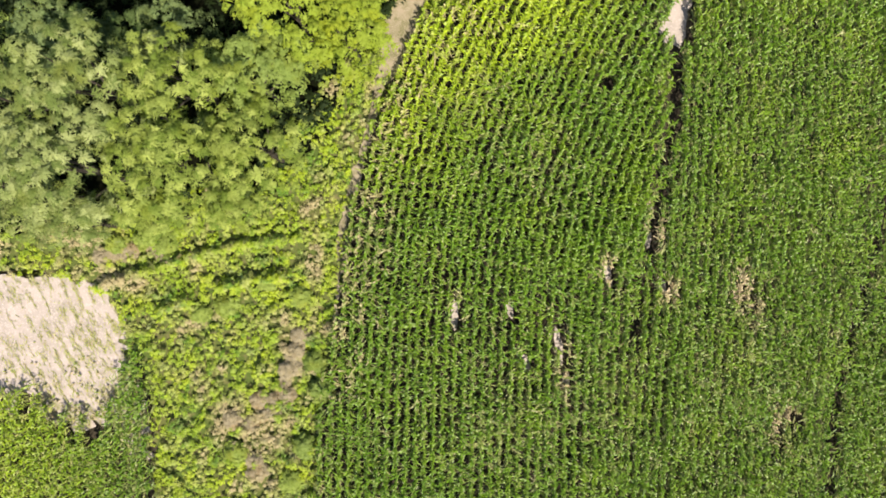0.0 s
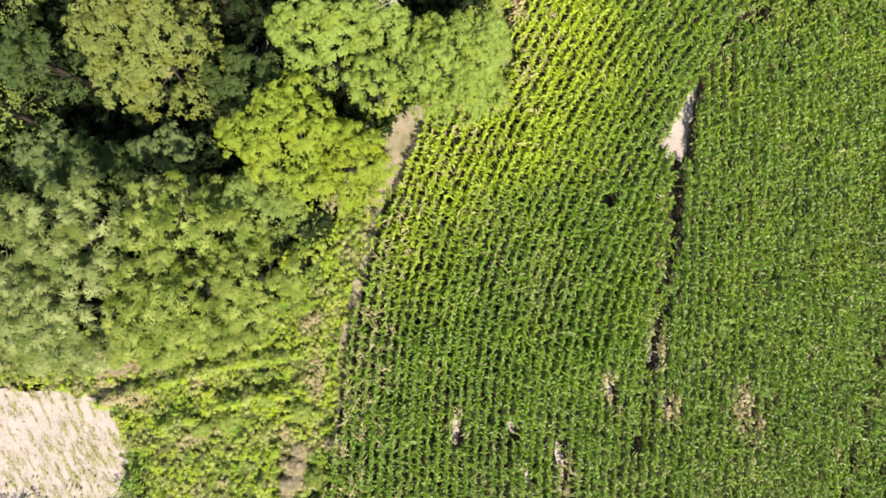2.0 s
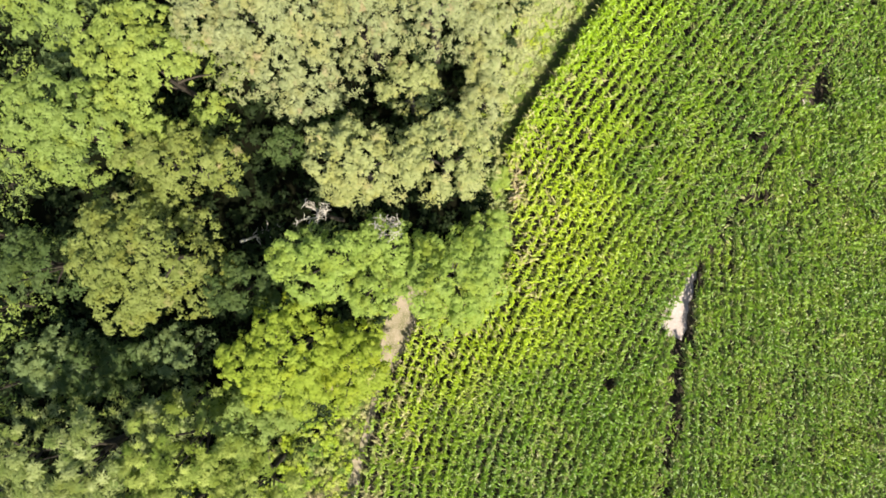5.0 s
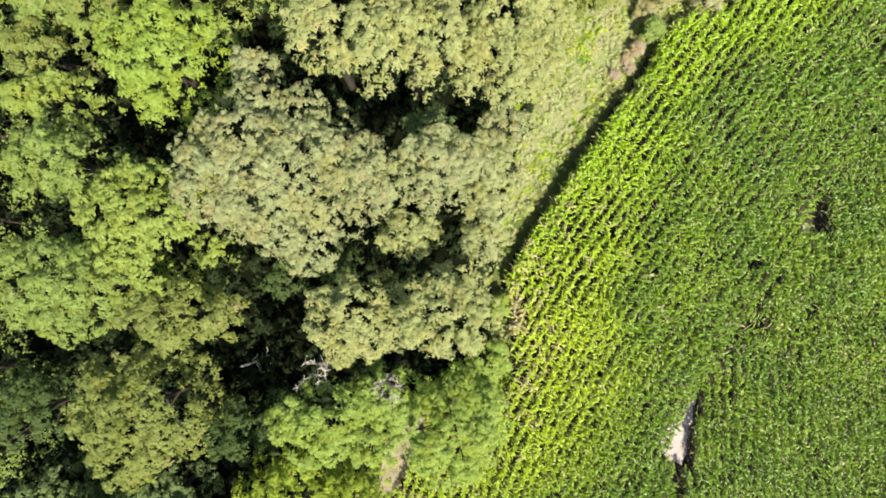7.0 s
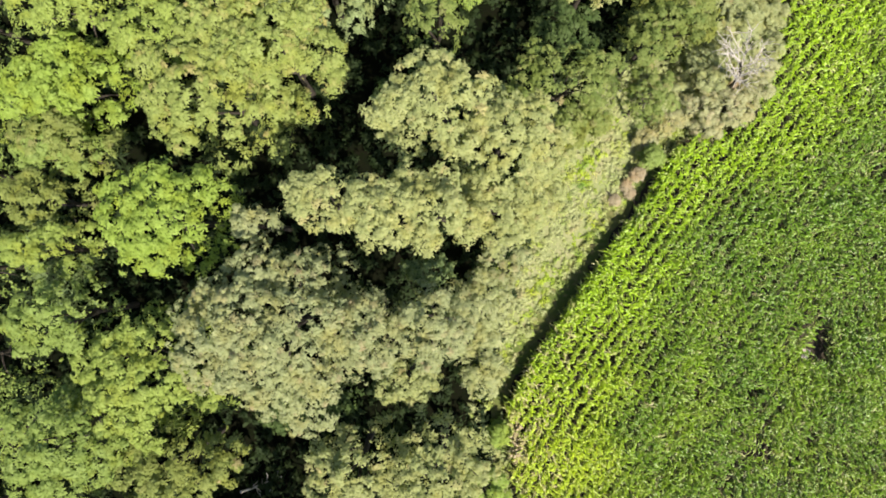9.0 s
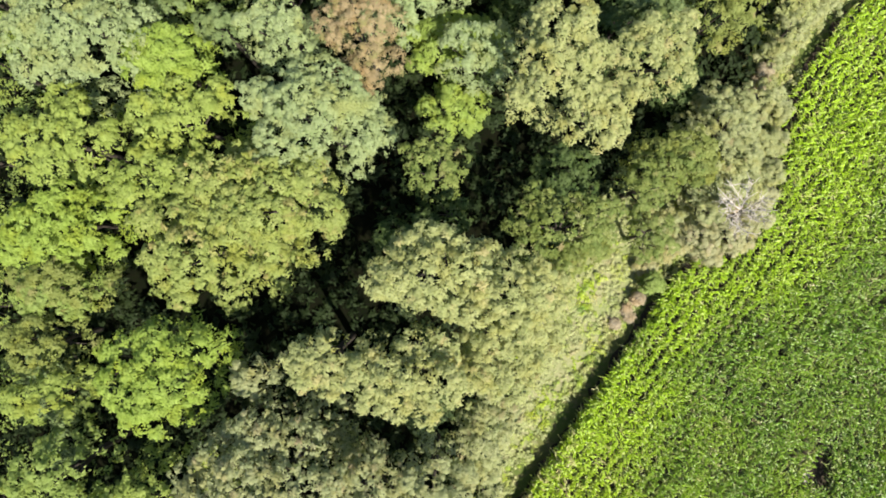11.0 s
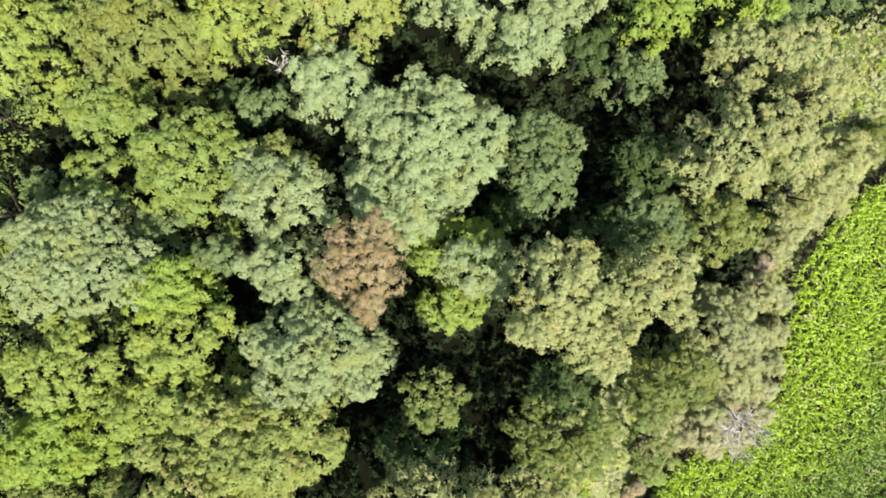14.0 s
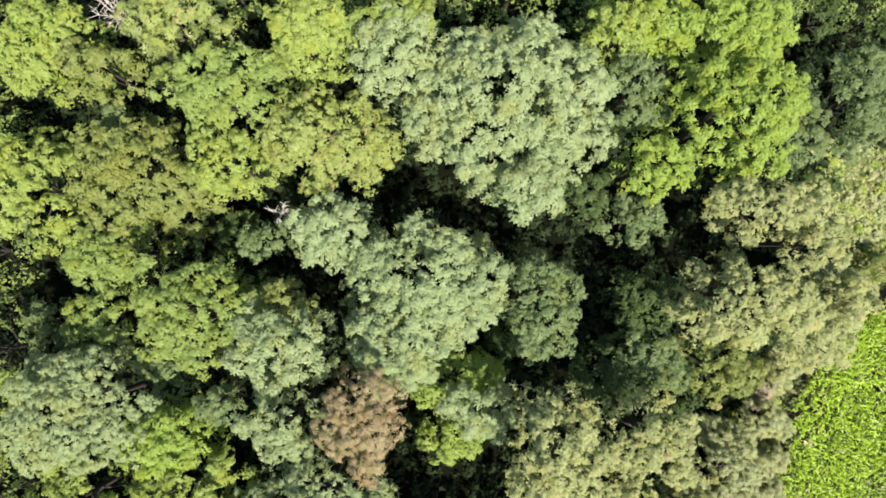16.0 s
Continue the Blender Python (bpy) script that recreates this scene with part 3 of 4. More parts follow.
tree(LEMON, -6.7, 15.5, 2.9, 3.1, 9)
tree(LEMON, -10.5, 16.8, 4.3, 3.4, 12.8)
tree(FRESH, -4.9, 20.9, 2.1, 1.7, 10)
tree(DEEP_SHADE, -13.8, 21.2, 3.2, 2.3, 9)
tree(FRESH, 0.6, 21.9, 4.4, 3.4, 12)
tree(DEEP_SHADE, -28.6, 22.7, 2.2, 2.7, 9.5)
tree(FRESH, -7.8, 23.0, 3.1, 2.6, 13.6)
tree(OLIVE, -20.0, 23.3, 4.5, 4.4, 13.4)
tree(STRAW, -5.7, 29.7, 3.6, 2.7, 13.3)
tree(OLIVE, -17.9, 29.7, 4.5, 2.0, 12.3)
tree(STRAW, 0.2, 30.0, 3.5, 2.8, 13.6)
tree(MID, -24.0, 31.7, 3.7, 3.7, 14.2)
tree(STRAW, -2.4, 35.2, 2.5, 1.5, 10)
tree(SPRING, -19.3, 35.9, 4.3, 4.7, 13.4)
tree(CREAM, -5.0, 38.8, 2.8, 2.8, 13.5)
tree(CREAM, -0.5, 39.3, 2.5, 3.0, 14)
tree(CREAM, -10.6, 39.0, 6.2, 5.3, 15.8)
tree(MID, -25.1, 39.8, 3.2, 2.5, 13)
tree(SAGE, -1.1, 42.9, 2.0, 1.0, 8)
tree(SPRING, -26.7, 44.4, 3.0, 1.9, 10.5)
tree(CREAM, -12.4, 46.0, 1.7, 1.2, 11.5)
tree(LIME, -17.9, 46.3, 4.3, 3.6, 14.2)
tree(STRAW, -2.1, 46.7, 5.2, 2.4, 16)
tree(STRAW, 3.4, 46.9, 3.3, 2.5, 12.4)
tree(WILLOW, 3.0, 39.9, 1.9, 3.2, 6.5)
tree(WILLOW, 3.1, 35.4, 1.7, 2.6, 6)
tree(STRAW, 6.9, 48.2, 2.2, 2.5, 7.5)
tree(STRAW, 7.6, 51.6, 2.3, 2.5, 8)
tree(CREAM, 4.6, 43.2, 1.8, 2.0, 6)
tree(STRAW, -7.4, 47.4, 2.8, 1.8, 15)
tree(OLIVE, -28.0, 47.9, 2.7, 2.2, 9.5)
tree(MID, -27.3, 51.3, 3.1, 1.6, 9)
tree(STRAW, 3.9, 51.3, 3.5, 3.4, 14.6)
tree(OLIVE, -26.8, 52.1, 3.5, 2.0, 9.3)
tree(STRAW, -0.5, 53.0, 4.2, 2.8, 16.3)
tree(HONEY, -15.2, 54.6, 5.2, 4.4, 13.2)
tree(MOSS, 14.9, 55.3, 1.8, 1.8, 8)
tree(LIME, -28.3, 54.9, 3.2, 2.7, 9)
tree(DEEP_SHADE, -1.8, 55.1, 3.2, 2.2, 8)
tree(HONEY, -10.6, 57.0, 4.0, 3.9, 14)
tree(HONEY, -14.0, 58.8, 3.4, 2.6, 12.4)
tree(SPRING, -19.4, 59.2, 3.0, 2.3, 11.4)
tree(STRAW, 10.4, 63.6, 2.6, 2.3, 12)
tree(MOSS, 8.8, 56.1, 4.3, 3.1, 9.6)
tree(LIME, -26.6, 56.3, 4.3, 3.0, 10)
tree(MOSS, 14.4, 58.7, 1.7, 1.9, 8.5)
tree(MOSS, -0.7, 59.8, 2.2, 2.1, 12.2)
tree(DEEP_SHADE, 8.8, 60.0, 2.4, 1.9, 8.4)
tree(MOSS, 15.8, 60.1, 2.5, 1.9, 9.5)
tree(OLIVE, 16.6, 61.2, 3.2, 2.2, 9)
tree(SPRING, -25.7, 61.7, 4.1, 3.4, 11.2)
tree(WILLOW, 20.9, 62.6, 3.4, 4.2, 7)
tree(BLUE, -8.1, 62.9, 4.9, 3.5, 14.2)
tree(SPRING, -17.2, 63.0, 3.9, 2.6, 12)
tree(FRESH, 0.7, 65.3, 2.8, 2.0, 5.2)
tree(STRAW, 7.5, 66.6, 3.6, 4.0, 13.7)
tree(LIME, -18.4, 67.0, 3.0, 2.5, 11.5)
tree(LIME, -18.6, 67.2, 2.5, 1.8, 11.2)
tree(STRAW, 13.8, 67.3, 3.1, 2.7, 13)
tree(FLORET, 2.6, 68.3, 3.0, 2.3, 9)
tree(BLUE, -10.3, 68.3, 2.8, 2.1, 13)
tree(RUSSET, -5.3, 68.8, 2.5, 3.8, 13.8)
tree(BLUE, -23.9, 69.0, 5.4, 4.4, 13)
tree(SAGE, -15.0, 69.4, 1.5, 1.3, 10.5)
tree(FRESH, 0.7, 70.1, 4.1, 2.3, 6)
tree(DEEP_SHADE, 12.8, 70.5, 3.3, 2.7, 7.5)
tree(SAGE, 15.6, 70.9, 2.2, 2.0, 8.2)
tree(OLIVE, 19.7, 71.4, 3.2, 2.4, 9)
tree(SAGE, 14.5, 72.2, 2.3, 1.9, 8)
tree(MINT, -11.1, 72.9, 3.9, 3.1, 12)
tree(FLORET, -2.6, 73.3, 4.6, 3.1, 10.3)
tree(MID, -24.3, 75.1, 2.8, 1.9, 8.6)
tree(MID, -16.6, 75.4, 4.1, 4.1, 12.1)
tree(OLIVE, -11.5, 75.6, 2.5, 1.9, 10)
tree(DEEP_SHADE, 14.8, 75.8, 2.5, 2.7, 7.5)
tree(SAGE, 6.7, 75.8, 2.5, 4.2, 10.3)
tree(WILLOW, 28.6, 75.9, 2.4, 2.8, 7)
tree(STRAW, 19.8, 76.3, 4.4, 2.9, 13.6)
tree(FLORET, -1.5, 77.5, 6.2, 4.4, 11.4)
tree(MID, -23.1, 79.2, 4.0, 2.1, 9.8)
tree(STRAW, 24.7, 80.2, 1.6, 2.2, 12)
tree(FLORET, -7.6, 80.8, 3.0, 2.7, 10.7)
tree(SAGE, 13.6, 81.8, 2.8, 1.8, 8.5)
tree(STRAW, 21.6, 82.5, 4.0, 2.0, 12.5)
tree(DEEP_SHADE, 10.1, 83.8, 1.8, 1.8, 8.5)
tree(FLORET, 6.2, 84.0, 2.8, 2.0, 11.5)
tree(SPRING, -29.6, 84.1, 3.2, 4.8, 9)
tree(OLIVE, -21.1, 84.7, 5.4, 4.3, 10.9)
tree(LIME, 14.1, 85.2, 2.5, 2.0, 12)
tree(SPRING, -15.1, 85.6, 3.1, 2.3, 10.3)
tree(HONEY, -8.1, 87.4, 5.0, 3.6, 10.8)
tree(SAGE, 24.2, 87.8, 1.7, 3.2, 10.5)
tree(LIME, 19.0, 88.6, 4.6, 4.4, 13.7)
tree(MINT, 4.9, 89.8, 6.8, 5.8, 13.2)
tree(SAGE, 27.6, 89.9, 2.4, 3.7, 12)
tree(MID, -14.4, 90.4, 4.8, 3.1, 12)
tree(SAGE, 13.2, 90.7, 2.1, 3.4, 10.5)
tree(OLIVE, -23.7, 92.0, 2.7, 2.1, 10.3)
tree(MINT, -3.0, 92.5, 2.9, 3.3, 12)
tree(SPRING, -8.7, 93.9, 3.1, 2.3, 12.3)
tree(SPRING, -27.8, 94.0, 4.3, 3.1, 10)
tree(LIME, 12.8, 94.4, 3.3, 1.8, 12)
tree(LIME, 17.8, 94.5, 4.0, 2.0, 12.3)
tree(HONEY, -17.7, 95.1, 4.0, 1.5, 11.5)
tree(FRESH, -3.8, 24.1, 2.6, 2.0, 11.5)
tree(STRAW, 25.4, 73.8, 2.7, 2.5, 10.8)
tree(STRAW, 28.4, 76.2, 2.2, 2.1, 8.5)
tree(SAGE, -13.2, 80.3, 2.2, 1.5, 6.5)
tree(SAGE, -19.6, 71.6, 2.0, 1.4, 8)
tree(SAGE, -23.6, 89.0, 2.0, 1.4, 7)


# ---- undergrowth, meadow and shrubs ----
# dark openings between the crowns: x, y, radius
OPENINGS = [(-22.1, 54.4, 2.6), (-12.4, 51.1, 3.2), (-21.7, 41.5, 1.5), (-6.5, 41.5, 2.5), (-14.4, 25.2, 2.6), (-25.8, 17.1, 3.5), (-18.5, 20.0, 2.5), (-12.4, 78.5, 2.2), (-8.7, 78.1, 2.2), (-3.4, 84.4, 3.0), (-29.0, 80.7, 1.5), (16.1, 83.2, 4.5), (-15.6, 68.4, 1.8), (-9.1, 62.4, 4.0), (3.8, 61.8, 3.4), (4.6, 57.4, 2.0), (-5.0, 57.6, 1.8), (9.5, 80.5, 3.0)]


def fill_wood():
    """Low trees under and between the tall ones, their greens darkened as in shade."""
    rng = np.random.default_rng(21)
    placed = 0
    for _ in range(6000):
        x, y = rng.uniform(-40, 36), rng.uniform(4, 104)
        if not inside(WOOD, x + 1.5, y - 1.5) or not inside(WOOD, x, y):
            continue
        if min(math.hypot(x - a, y - b) - c * 0.72 for a, b, c in PLACES) < 1.0:
            continue
        if any(math.hypot(x - a, y - b) < c + 1.6 for a, b, c in OPENINGS):
            continue
        if 12 < y < 27 and rng.random() < 0.75:
            continue
        r, h = rng.uniform(1.5, 2.4), rng.uniform(3.5, 6.5)
        tree((DEEP_SHADE, SAGE, DEEP_SHADE)[placed % 3], x, y, r, r * rng.uniform(0.8, 1.1), h, label="young tree between taller trees, green darkened for shade", many=0.6)
        placed += 1
        if placed >= 55:
            return


def border_trees():
    """Added trees, mostly unseen, that close and shade the wood outside the way of the flight."""
    rng = np.random.default_rng(22)
    for y in np.arange(6, 104, 6.2):
        tree(MID, -33.5 + rng.normal(0, 0.8), y + rng.normal(0, 0.8), 3.4, 3.4, rng.uniform(9, 12), label="added mid-green broadleaf tree that closes the wood", many=0.2)
    for x in np.arange(-28, 36, 6.6):
        tree(MID, x, 100.5 + rng.normal(0, 0.8), 3.4, 3.4, rng.uniform(9, 12), label="added mid-green broadleaf tree that closes the wood", many=0.2)


fill_wood()
border_trees()


# undergrowth green darkened far down so gaps between crowns look shaded
SHADED_LEAVES = leaf_material("shade_darkened_leaves", (0.018, 0.032, 0.011), (0.036, 0.055, 0.020))


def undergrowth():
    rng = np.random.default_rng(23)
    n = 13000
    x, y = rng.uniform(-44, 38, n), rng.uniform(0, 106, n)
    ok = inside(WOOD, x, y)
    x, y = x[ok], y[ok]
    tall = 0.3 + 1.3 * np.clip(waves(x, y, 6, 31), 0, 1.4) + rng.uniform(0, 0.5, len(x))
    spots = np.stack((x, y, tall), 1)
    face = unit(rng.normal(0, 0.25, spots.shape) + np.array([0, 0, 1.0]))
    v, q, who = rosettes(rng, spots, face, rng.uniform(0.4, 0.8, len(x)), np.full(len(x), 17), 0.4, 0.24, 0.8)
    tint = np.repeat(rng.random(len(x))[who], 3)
    tagged(new("undergrowth", mesh_of("undergrowth", v, q, SHADED_LEAVES, tuft=tint, accent=tint * 0)), "leafy undergrowth on the woodland floor, green darkened for shade", "undergrowth", kind="stuff")


undergrowth()

RIDGES = [[(-28.0, -3.3), (-23.8, -2.0), (-19.2, -0.5), (-15.5, 0.3), (-13.1, 0.6), (-11.4, 0.8)], [(-18, -3.3), (-15.5, -2.7), (-12.6, -2.3)], [(-23, -5.2), (-20, -4.2)]]
DRY_HERBS = [(-12.4, -8.5, 5.0, 1.4, -12), (-14.5, -15, 3.2, 2.6, 60), (-17.5, -13.5, 2.5, 1.6, 45), (-10.4, -0.6, 2.6, 1.2, 0), (-10.6, 3.6, 1.6, 1.2, 0),
             (-26, -2.6, 1.2, 3.4, 20), (-29, 0.6, 1.8, 4.5, 10), (-20, -5.8, 1.0, 2.6, -25), (-14.4, -19, 1.8, 1.6, 0)]


def scattered(rng, boxes, each):
    """Random places in boxes (x0, y0, x1, y1), so many to the square metre."""
    at = [np.stack((rng.uniform(a, c, int((c - a) * (d - b) * each)), rng.uniform(b, d, int((c - a) * (d - b) * each))), 1) for a, b, c, d in boxes]
    at = np.concatenate(at)
    return at[:, 0], at[:, 1]


def meadow():
    """Clumps of herbs and tufts of grass."""
    rng = np.random.default_rng(24)
    lush = [(-36, -25, -5, 2), (-33, 2, -3, 14), (-8, 14, 6, 24)]
    verge = [(2, 24, 14, 44), (2, 44, 28, 60), (22, 60, 41, 90)]
    x, y = scattered(rng, lush, 12)
    vx, vy = scattered(rng, verge, 13)
    x, y = np.concatenate((x, vx)), np.concatenate((y, vy))
    for line in RIDGES:
        for (ax, ay), (bx, by) in zip(line, line[1:]):
            m = int(math.hypot(bx - ax, by - ay) * 14)
            u = rng.uniform(0, 1, m)
            x = np.concatenate((x, ax + (bx - ax) * u + rng.normal(0, 0.16, m)))
            y = np.concatenate((y, ay + (by - ay) * u + rng.normal(0, 0.16, m)))
    n = len(x)
    wood = inside([(a - 1.8, b + 1.2) for a, b in WOOD], x, y)
    ok = ~wood & ~inside(FIELD, x, y) & ~inside(LOWER_FIELD, x, y) & ~inside(BARE, x, y)
    ok &= ~((y > 27) & ((y < 52.0) | (y > 69)) & (near_line(x, y, FIELD[15:31]) < 0.95 + 0.25 * waves(x, y, 3, 48)))
    ok &= ~(inside(PATH, x, y) & (rng.random(n) < np.where(y > 14, 0.97, np.where(y > 8, 0.8, 0.66))))
    x, y = x[ok], y[ok]
    low = y > 24
    bank = np.minimum(near_line(x, y, RIDGES[0]), np.minimum(near_line(x, y, RIDGES[1]), near_line(x, y, RIDGES[2]) + 0.15))
    fade = np.clip((-7 - x) / 4, 0.1, 1)
    u, v = (x * 0.9 + y * 0.42) * 0.5, y * 0.9 - x * 0.42
    humps = waves(u, v, 1.5, 41) + 0.8 * waves(x, y, 2.6, 46)
    tall = np.where(low, 0.3 + 0.10 * humps, 0.5 + 0.26 * humps + rng.uniform(-0.13, 0.13, len(x))) + 0.12 * waves(x, y, 5, 42) + 1.1 * fade * np.exp(-(bank / 0.3) ** 4)
    tall = np.clip(tall, 0.12, 1.8)
    dry = np.clip(0.6 * waves(x, y, 2.6, 43) * waves(x, y, 6, 44) + 0.06 + near_spots(x, y, DRY_HERBS) * 1.5 + rng.normal(0, 0.12, len(x)) + low * 0.22, 0, 0.95)
    green = np.clip(near_spots(x, y, [(11.9, 46.0, 2.8, 1.0, 38), (8.4, 42.0, 2.4, 0.9, 38), (4.2, 43.6, 1.6, 0.9, 0), (11.6, 50.6, 2.2, 1.1, 30)]) + low * 0.75 * np.clip(waves(x, y, 1.7, 57) - 0.35, 0, 0.8), 0, 1)
    pale = np.clip(low * (0.8 + 0.2 * waves(x, y, 2.2, 53)) + 0.3 * waves(x, y, 3, 47) - 0.1 + rng.normal(0, 0.1, len(x)) - 1.8 * green, 0, 0.95)
    dry = dry * (1 - green)
    spots = np.stack((x, y, tall), 1)
    face = unit(rng.normal(0, 0.2, spots.shape) + np.array([0, 0, 1.0]))
    size = np.where(low, rng.uniform(0.14, 0.32, len(x)), rng.uniform(0.14, 0.30, len(x)))
    each = (np.where(low, 170, 330) * size ** 2 + 5).astype(int)
    size_of = np.repeat(np.where(low, 0.19, 0.145), each)[:, None]
    v, q, who = rosettes(rng, spots, face, size, each, size_of, size_of * np.repeat(np.where(low, 0.4, 0.62), each)[:, None], 0.6)
    me = mesh_of("meadow_herbs", v, q, HERBS, dry=np.repeat(dry[who], 3), pale=np.repeat(pale[who], 3))
    tagged(new("meadow_herbs", me), "bright green herbs and grasses with dry brown patches", "meadow", kind="stuff")


meadow()


def edge_shrub(kind, x, y, r, h, words):
    return tree(kind, x, y, r, r * 0.9, h, "shrub", "shrub", words, 1.0, "bushes")


for x, y, r, h in ((24.3, 62.6, 1.7, 3.4), (25.2, 66.4, 1.7, 3.4), (26.4, 69.8, 1.6, 3.0), (20.4, 58.9, 1.9, 4.0), (23.6, 58.6, 1.9, 3.2), (17.4, 56.4, 1.8, 3.4),
                   (22.0, 65.0, 1.8, 4.5), (22.4, 61.2, 1.7, 4.0), (26.2, 60.6, 1.2, 2.4),
                   (26.5, 63.1, 1.2, 2.3), (26.8, 65.5, 1.2, 2.4), (25.4, 58.2, 1.1, 2.0), (20.6, 57.4, 1.5, 4.2)):
    edge_shrub(WILLOW, x, y, r, h, "pale olive bush at the edge of the maize")
for x, y, r, h in ((12.2, 54.6, 1.3, 1.8), (10.2, 53.4, 1.2, 2.0)):
    edge_shrub(OLIVE, x, y, r, h, "olive-green bush in rough grass beside the wood")
for x, y, r, h in ((18.0, 54.6, 1.3, 3.0), (19.9, 55.3, 1.7, 3.9), (22.3, 55.6, 1.8, 4.0), (24.4, 57.0, 1.5, 3.4), (21.2, 53.9, 1.0, 2.6), (23.6, 55.0, 1.0, 2.8), (25.5, 58.6, 1.0, 2.6), (16.4, 53.2, 1.0, 1.6)):
    edge_shrub(BEIGE, x, y, r, h, "pale beige-green bush leaning over the maize edge")
edge_shrub(MID, 16.7, 51.7, 0.8, 2.4, "dark green bush beside the end of the maize rows")
for x, y, r, h in ((27.4, 71.6, 1.7, 4.6), (28.6, 73.6, 1.9, 5.0), (30.4, 75.4, 1.8, 4.4)):
    edge_shrub(WILLOW, x, y, r, h, "pale olive bush overhanging the edge of the maize")
for x, y, r, h in ((32.4, 77.0, 1.5, 3.0), (34.4, 78.4, 1.6, 3.0)):
    edge_shrub(OLIVE, x, y, r, h, "olive-green bush at the edge of the maize")
for x, y, r, h in ((2.6, 22.4, 2.0, 4.0), (3.6, 25.4, 1.8, 4.0), (0.6, 23.0, 1.7, 3.6), (4.6, 29.6, 1.0, 2.2)):
    edge_shrub(FRESH, x, y, r, h, "fresh green bush overhanging the rough grass")
for x, y, r, h in ((-9.8, -11.5, 0.9, 1.4), (-10.4, -9.2, 0.8, 1.2), (-11.2, -16.0, 0.9, 1.3)):
    edge_shrub(MID, x, y, r, h, "mid-green small bush beside the maize")
for x, y, r, h in ((-24.0, 0.9, 0.9, 1.5), (-26.4, 0.4, 0.8, 1.3), (-22.4, 0.2, 0.7, 1.2), (-11.6, -3.9, 0.8, 1.1), (-16.8, -16.6, 0.9, 1.2), (-12.4, -19.0, 0.8, 1.1),
                   (-17.6, -4.6, 0.9, 1.2), (-19.6, -5.2, 0.7, 1.1), (-14.2, -2.6, 0.8, 1.3)):
    edge_shrub(SPRING, x, y, r, h, "yellow-green low bush in the meadow")
dry_rng = np.random.default_rng(62)
for ax, ay, bx, by, count in ((-11.0, -6.2, -12.6, -11.0, 9), (-13.0, -11.6, -17.4, -14.0, 12), (-14.6, -17.4, -15.2, -18.8, 4), (-28.0, -0.4, -22.0, 0.2, 7)):
    for u in np.linspace(0, 1, count):
        x, y = ax + (bx - ax) * u + dry_rng.normal(0, 0.5), ay + (by - ay) * u + dry_rng.normal(0, 0.6)
        r = dry_rng.uniform(0.35, 0.75)
        edge_shrub(DRY, x, y, r, r * dry_rng.uniform(1.0, 1.5), "withered beige weeds in the meadow")
for x, y, r, h in ((15.7, 50.4, 0.5, 1.3), (14.9, 49.5, 0.35, 0.8), (15.2, 48.9, 0.3, 0.7), (14.0, 48.3, 0.35, 0.6), (25.7, 68.6, 0.8, 1.9), (25.2, 67.4, 0.6, 1.6), (22.9, 57.4, 0.7, 2.6), (23.6, 55.6, 0.6, 2.0)):
    edge_shrub(DRY, x, y, r, h, "withered beige bush beside the maize edge")


def stubble():
    """Dead stalks and thin weeds lying over the bare soil."""
    rng = np.random.default_rng(26)
    x, y = scattered(rng, [(-38, -18, -23.5, -1.5)], 85)
    across, along = x * 0.9 + y * 0.43, y * 0.9 - x * 0.43
    streaks = 0.16 + 0.75 * waves(across, along * 0.2, 0.8, 51) + 0.35 * waves(x, y, 4, 52) + 0.03 * np.clip(-6 - y, 0, 9) + 0.05 * np.clip(x + 32, -5, 6)
    ok = inside(BARE, x, y) & (rng.random(len(x)) < np.clip(streaks, 0.03, 0.95))
    x, y = x[ok], y[ok]
    at = np.stack((x, y, 0.11 + rng.uniform(0, 0.05, len(x))), 1)
    heading = np.array([0.43, -0.9, 0.05]) + rng.normal(0, 0.35, at.shape)
    v, q = leaf_quads(rng, at, rng.normal(0, 0.3, at.shape) + np.array([0, 0, 1.0]), 0.45, 0.05, heading=heading)
    dry, pale = np.clip(rng.normal(0.7, 0.3, len(x)), 0, 1), np.clip(rng.normal(0.25, 0.3, len(x)), 0, 1)
    me = mesh_of("stubble", v, q, HERBS, dry=np.repeat(dry, 4), pale=np.repeat(pale, 4))
    tagged(new("stubble", me), "dry pale stalks and weeds strewn over bare soil", "stubble", kind="stuff")


stubble()


def sack(x, y, long, wide, turn, words):
    """A slumped plastic sack."""
    rng = np.random.default_rng(int(x * 10))
    bm = bmesh.new()
    bmesh.ops.create_icosphere(bm, subdivisions=3, radius=1)
    for v in bm.verts:
        n = noise.noise(v.co * 2.3 + Vector((x, y, 0)))
        v.co *= 1 + 0.25 * n
        v.co = Vector((v.co.x * long / 2, v.co.y * wide / 2, max(v.co.z, -0.4) * wide * 0.35))
    me = bpy.data.meshes.new("sack")
    bm.to_mesh(me)
    bm.free()
    me.materials.append(PLASTIC)
    ob = tagged(new("sack", me), words, "sack")
    ob.matrix_world = pose(x, y, 0.06 + 0.14 * wide, 0, 0, turn)


PLASTIC, plastic_nodes, plastic = shader("white_plastic", 0.5, 0.4)
plastic_nodes.links.new(mixed(plastic_nodes, (0.75, 0.74, 0.70), (0.6, 0.58, 0.53), noise_fac(plastic_nodes, 6)), plastic.inputs["Base Color"])
sack(14.5, 57.3, 0.55, 0.4, 70, "small white plastic sack lying in rough grass")
sack(10.5, 52.6, 0.5, 0.2, 10, "small white plastic scrap lying in rough grass")


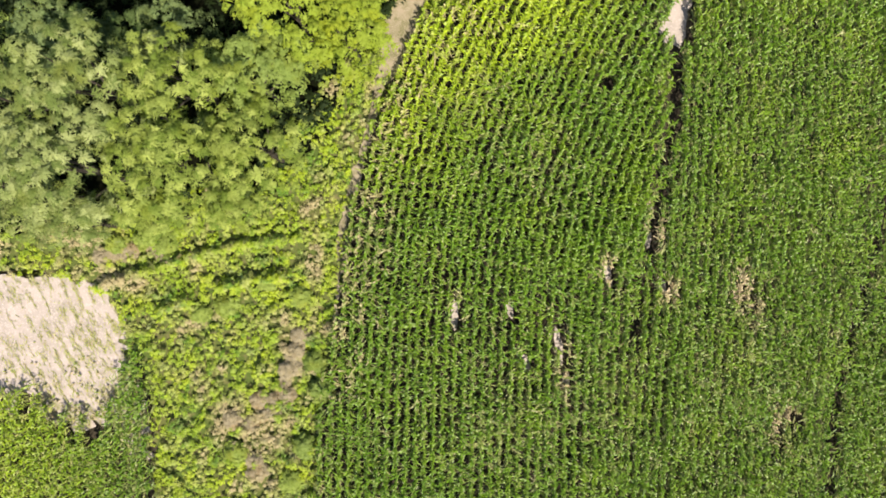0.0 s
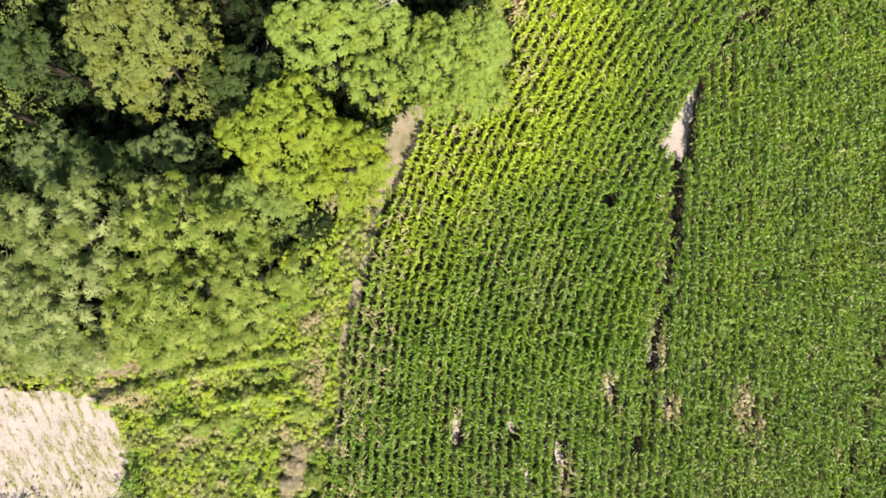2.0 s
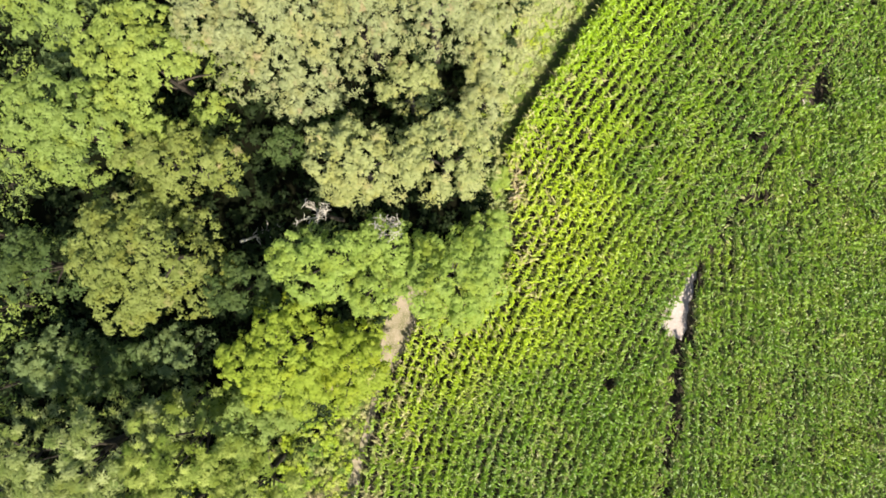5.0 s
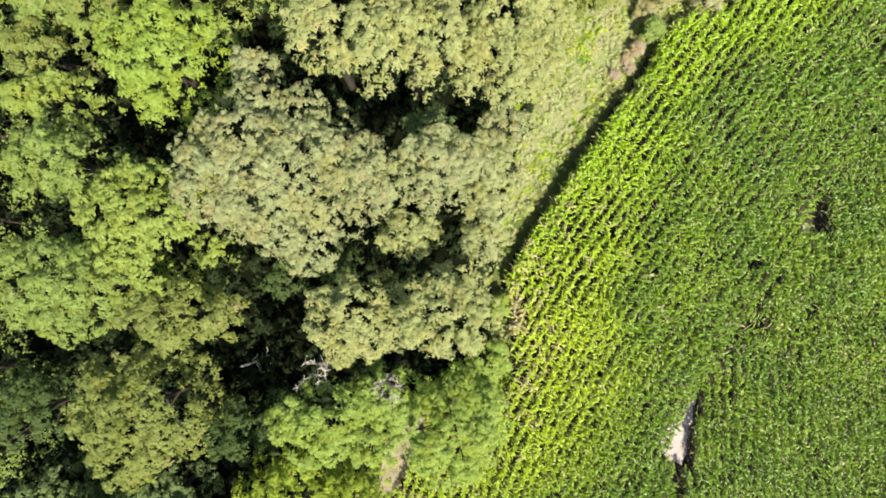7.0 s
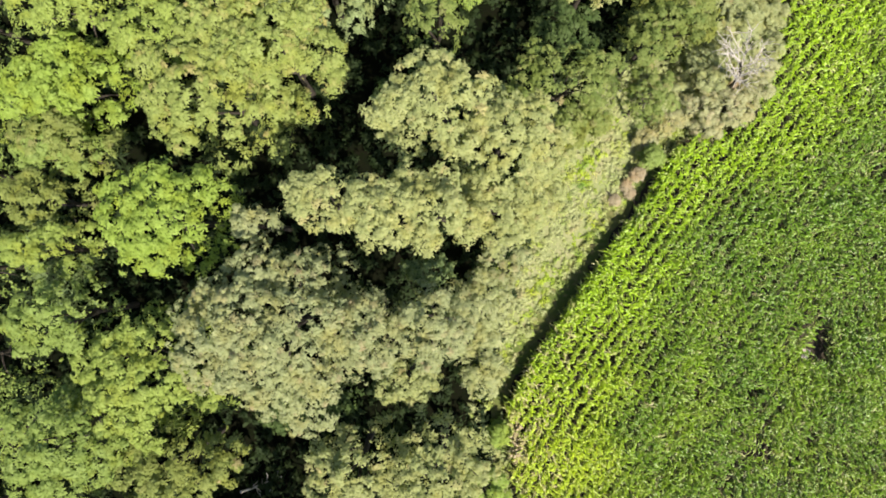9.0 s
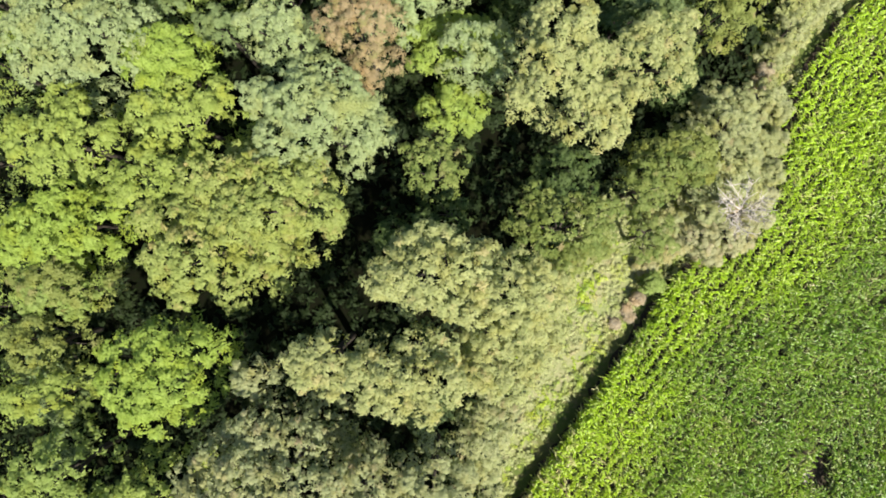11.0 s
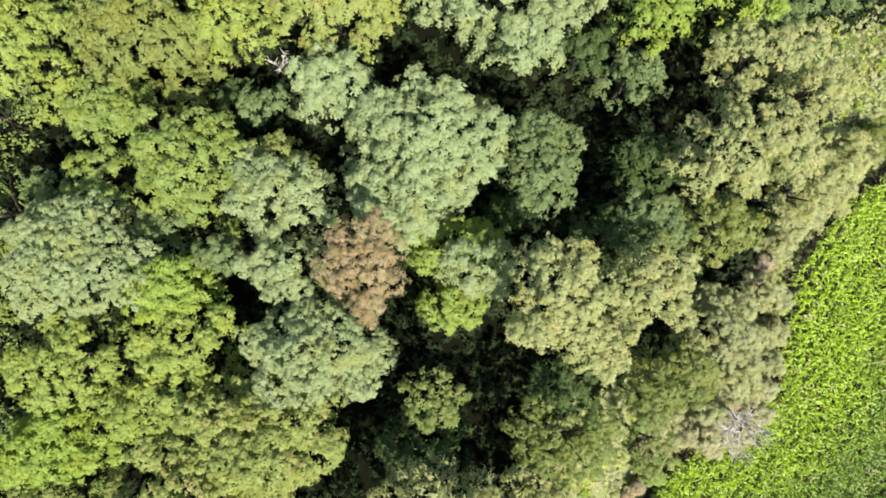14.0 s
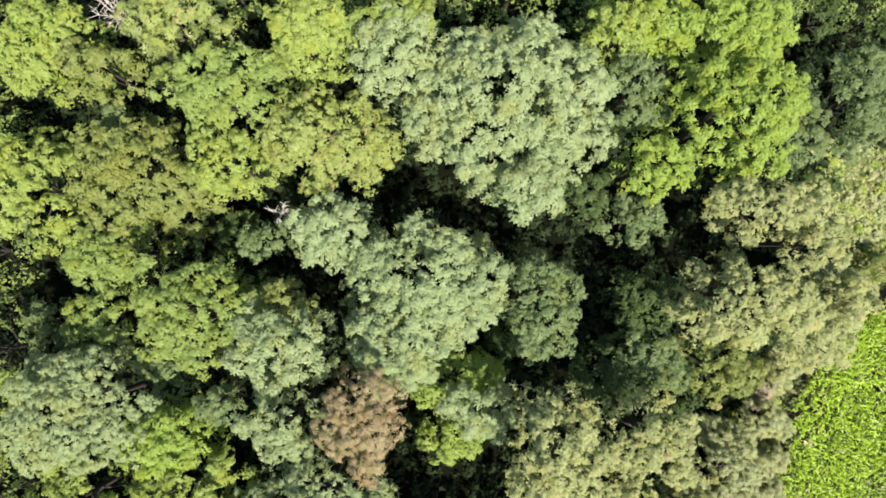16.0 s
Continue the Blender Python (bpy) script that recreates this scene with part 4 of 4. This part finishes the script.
# ---- dead trees ----
def dead_tree(x, y, r, h, tilt=(0.0, 0.0), boughs=7, words="bare grey dead tree among the leafy crowns"):
    rng = np.random.default_rng(int(abs(x * 91) + abs(y * 37)))
    top = tagged(new("dead_tree"), words, "tree")
    top.location = (x, y, 0.05)
    u = np.linspace(0, 1, 8)
    line = np.stack((tilt[0] * 0.9 * u ** 2, tilt[1] * 0.9 * u ** 2, h * 0.82 * u), 1)
    part("trunk", mesh_of("trunk", *tube(line, 0.05 + h * 0.011 * (1.1 - 0.8 * u)), BARK), top)
    for i in range(boughs):
        a = i * 2.4 + rng.uniform(0, 0.6)
        start = line[rng.integers(4, 8)]
        end = np.array([tilt[0] + r * math.cos(a) * rng.uniform(0.6, 1), tilt[1] + r * math.sin(a) * rng.uniform(0.6, 1), h * rng.uniform(0.88, 1.0)])
        w = np.linspace(0, 1, 6)[:, None]
        path = start + (end - start) * w + rng.normal(0, 0.07 * r, (6, 3)) * w
        bough = part("bough", mesh_of("bough", *tube(path, 0.032 * (1.05 - 0.85 * w[:, 0]) + 0.009, 6), GREY_WOOD), top)
        for k in range(15):
            s = path[rng.integers(2, 6)]
            d = unit(end - start + rng.normal(0, 0.7 * np.linalg.norm(end - start), 3)) * r * rng.uniform(0.25, 0.6)
            t3 = np.linspace(0, 1, 4)[:, None]
            part("twig", mesh_of("twig", *tube(s + d * t3 + rng.normal(0, 0.04, (4, 3)) * t3, 0.014 * (1.1 - 0.8 * t3[:, 0]) + 0.006, 4), GREY_WOOD), bough)
    return top


dead_tree(22.6, 57.0, 1.9, 9.8, (-2.5, 0.2), 15, "bare grey dead tree leaning from the maize edge over bushes")
dead_tree(-3.6, 25.3, 1.0, 12.3)
dead_tree(-8.2, 26.3, 1.0, 12.0)
dead_tree(-11.1, 82.2, 0.9, 9.4, boughs=4)
dead_tree(-23.0, 96.5, 1.5, 9.0)


def fallen_tree(x, y, long, turn, thick, branches, words):
    """A barkless trunk that lies on the ground, with the stumps of its branches."""
    rng = np.random.default_rng(int(abs(x * 53) + abs(y * 29)))
    top = tagged(new("fallen_tree"), words, "log")
    top.matrix_world = pose(x, y, 0.06 + thick, 0, 0, turn)
    u = np.linspace(-0.5, 0.5, 9)
    line = np.stack((u * long, 0.06 * long * np.sin(u * 3.1), 0.25 + 0.12 * u), 1)
    part("trunk", mesh_of("trunk", *tube(line, thick * (1.0 - 0.8 * (u + 0.5)) + 0.02, 8), GREY_WOOD), top)
    for k in range(branches):
        s = line[rng.integers(2, 9)]
        d = np.array([rng.uniform(0.2, 1.0), rng.choice((-1, 1)) * rng.uniform(0.5, 1.1), rng.uniform(0.0, 0.7)]) * long * rng.uniform(0.12, 0.26)
        w = np.linspace(0, 1, 5)[:, None]
        part("branch", mesh_of("branch", *tube(s + d * w + rng.normal(0, 0.03 * long, (5, 3)) * w, 0.035 * (1.1 - 0.8 * w[:, 0]) + 0.008, 6), GREY_WOOD), top)


fallen_tree(-14.8, 25.2, 3.6, 14, 0.09, 9, "pale fallen tree with bare branches on the woodland floor")
fallen_tree(-12.6, 17.0, 2.0, 0, 0.11, 2, "pale broken log lying in a gap of the wood")
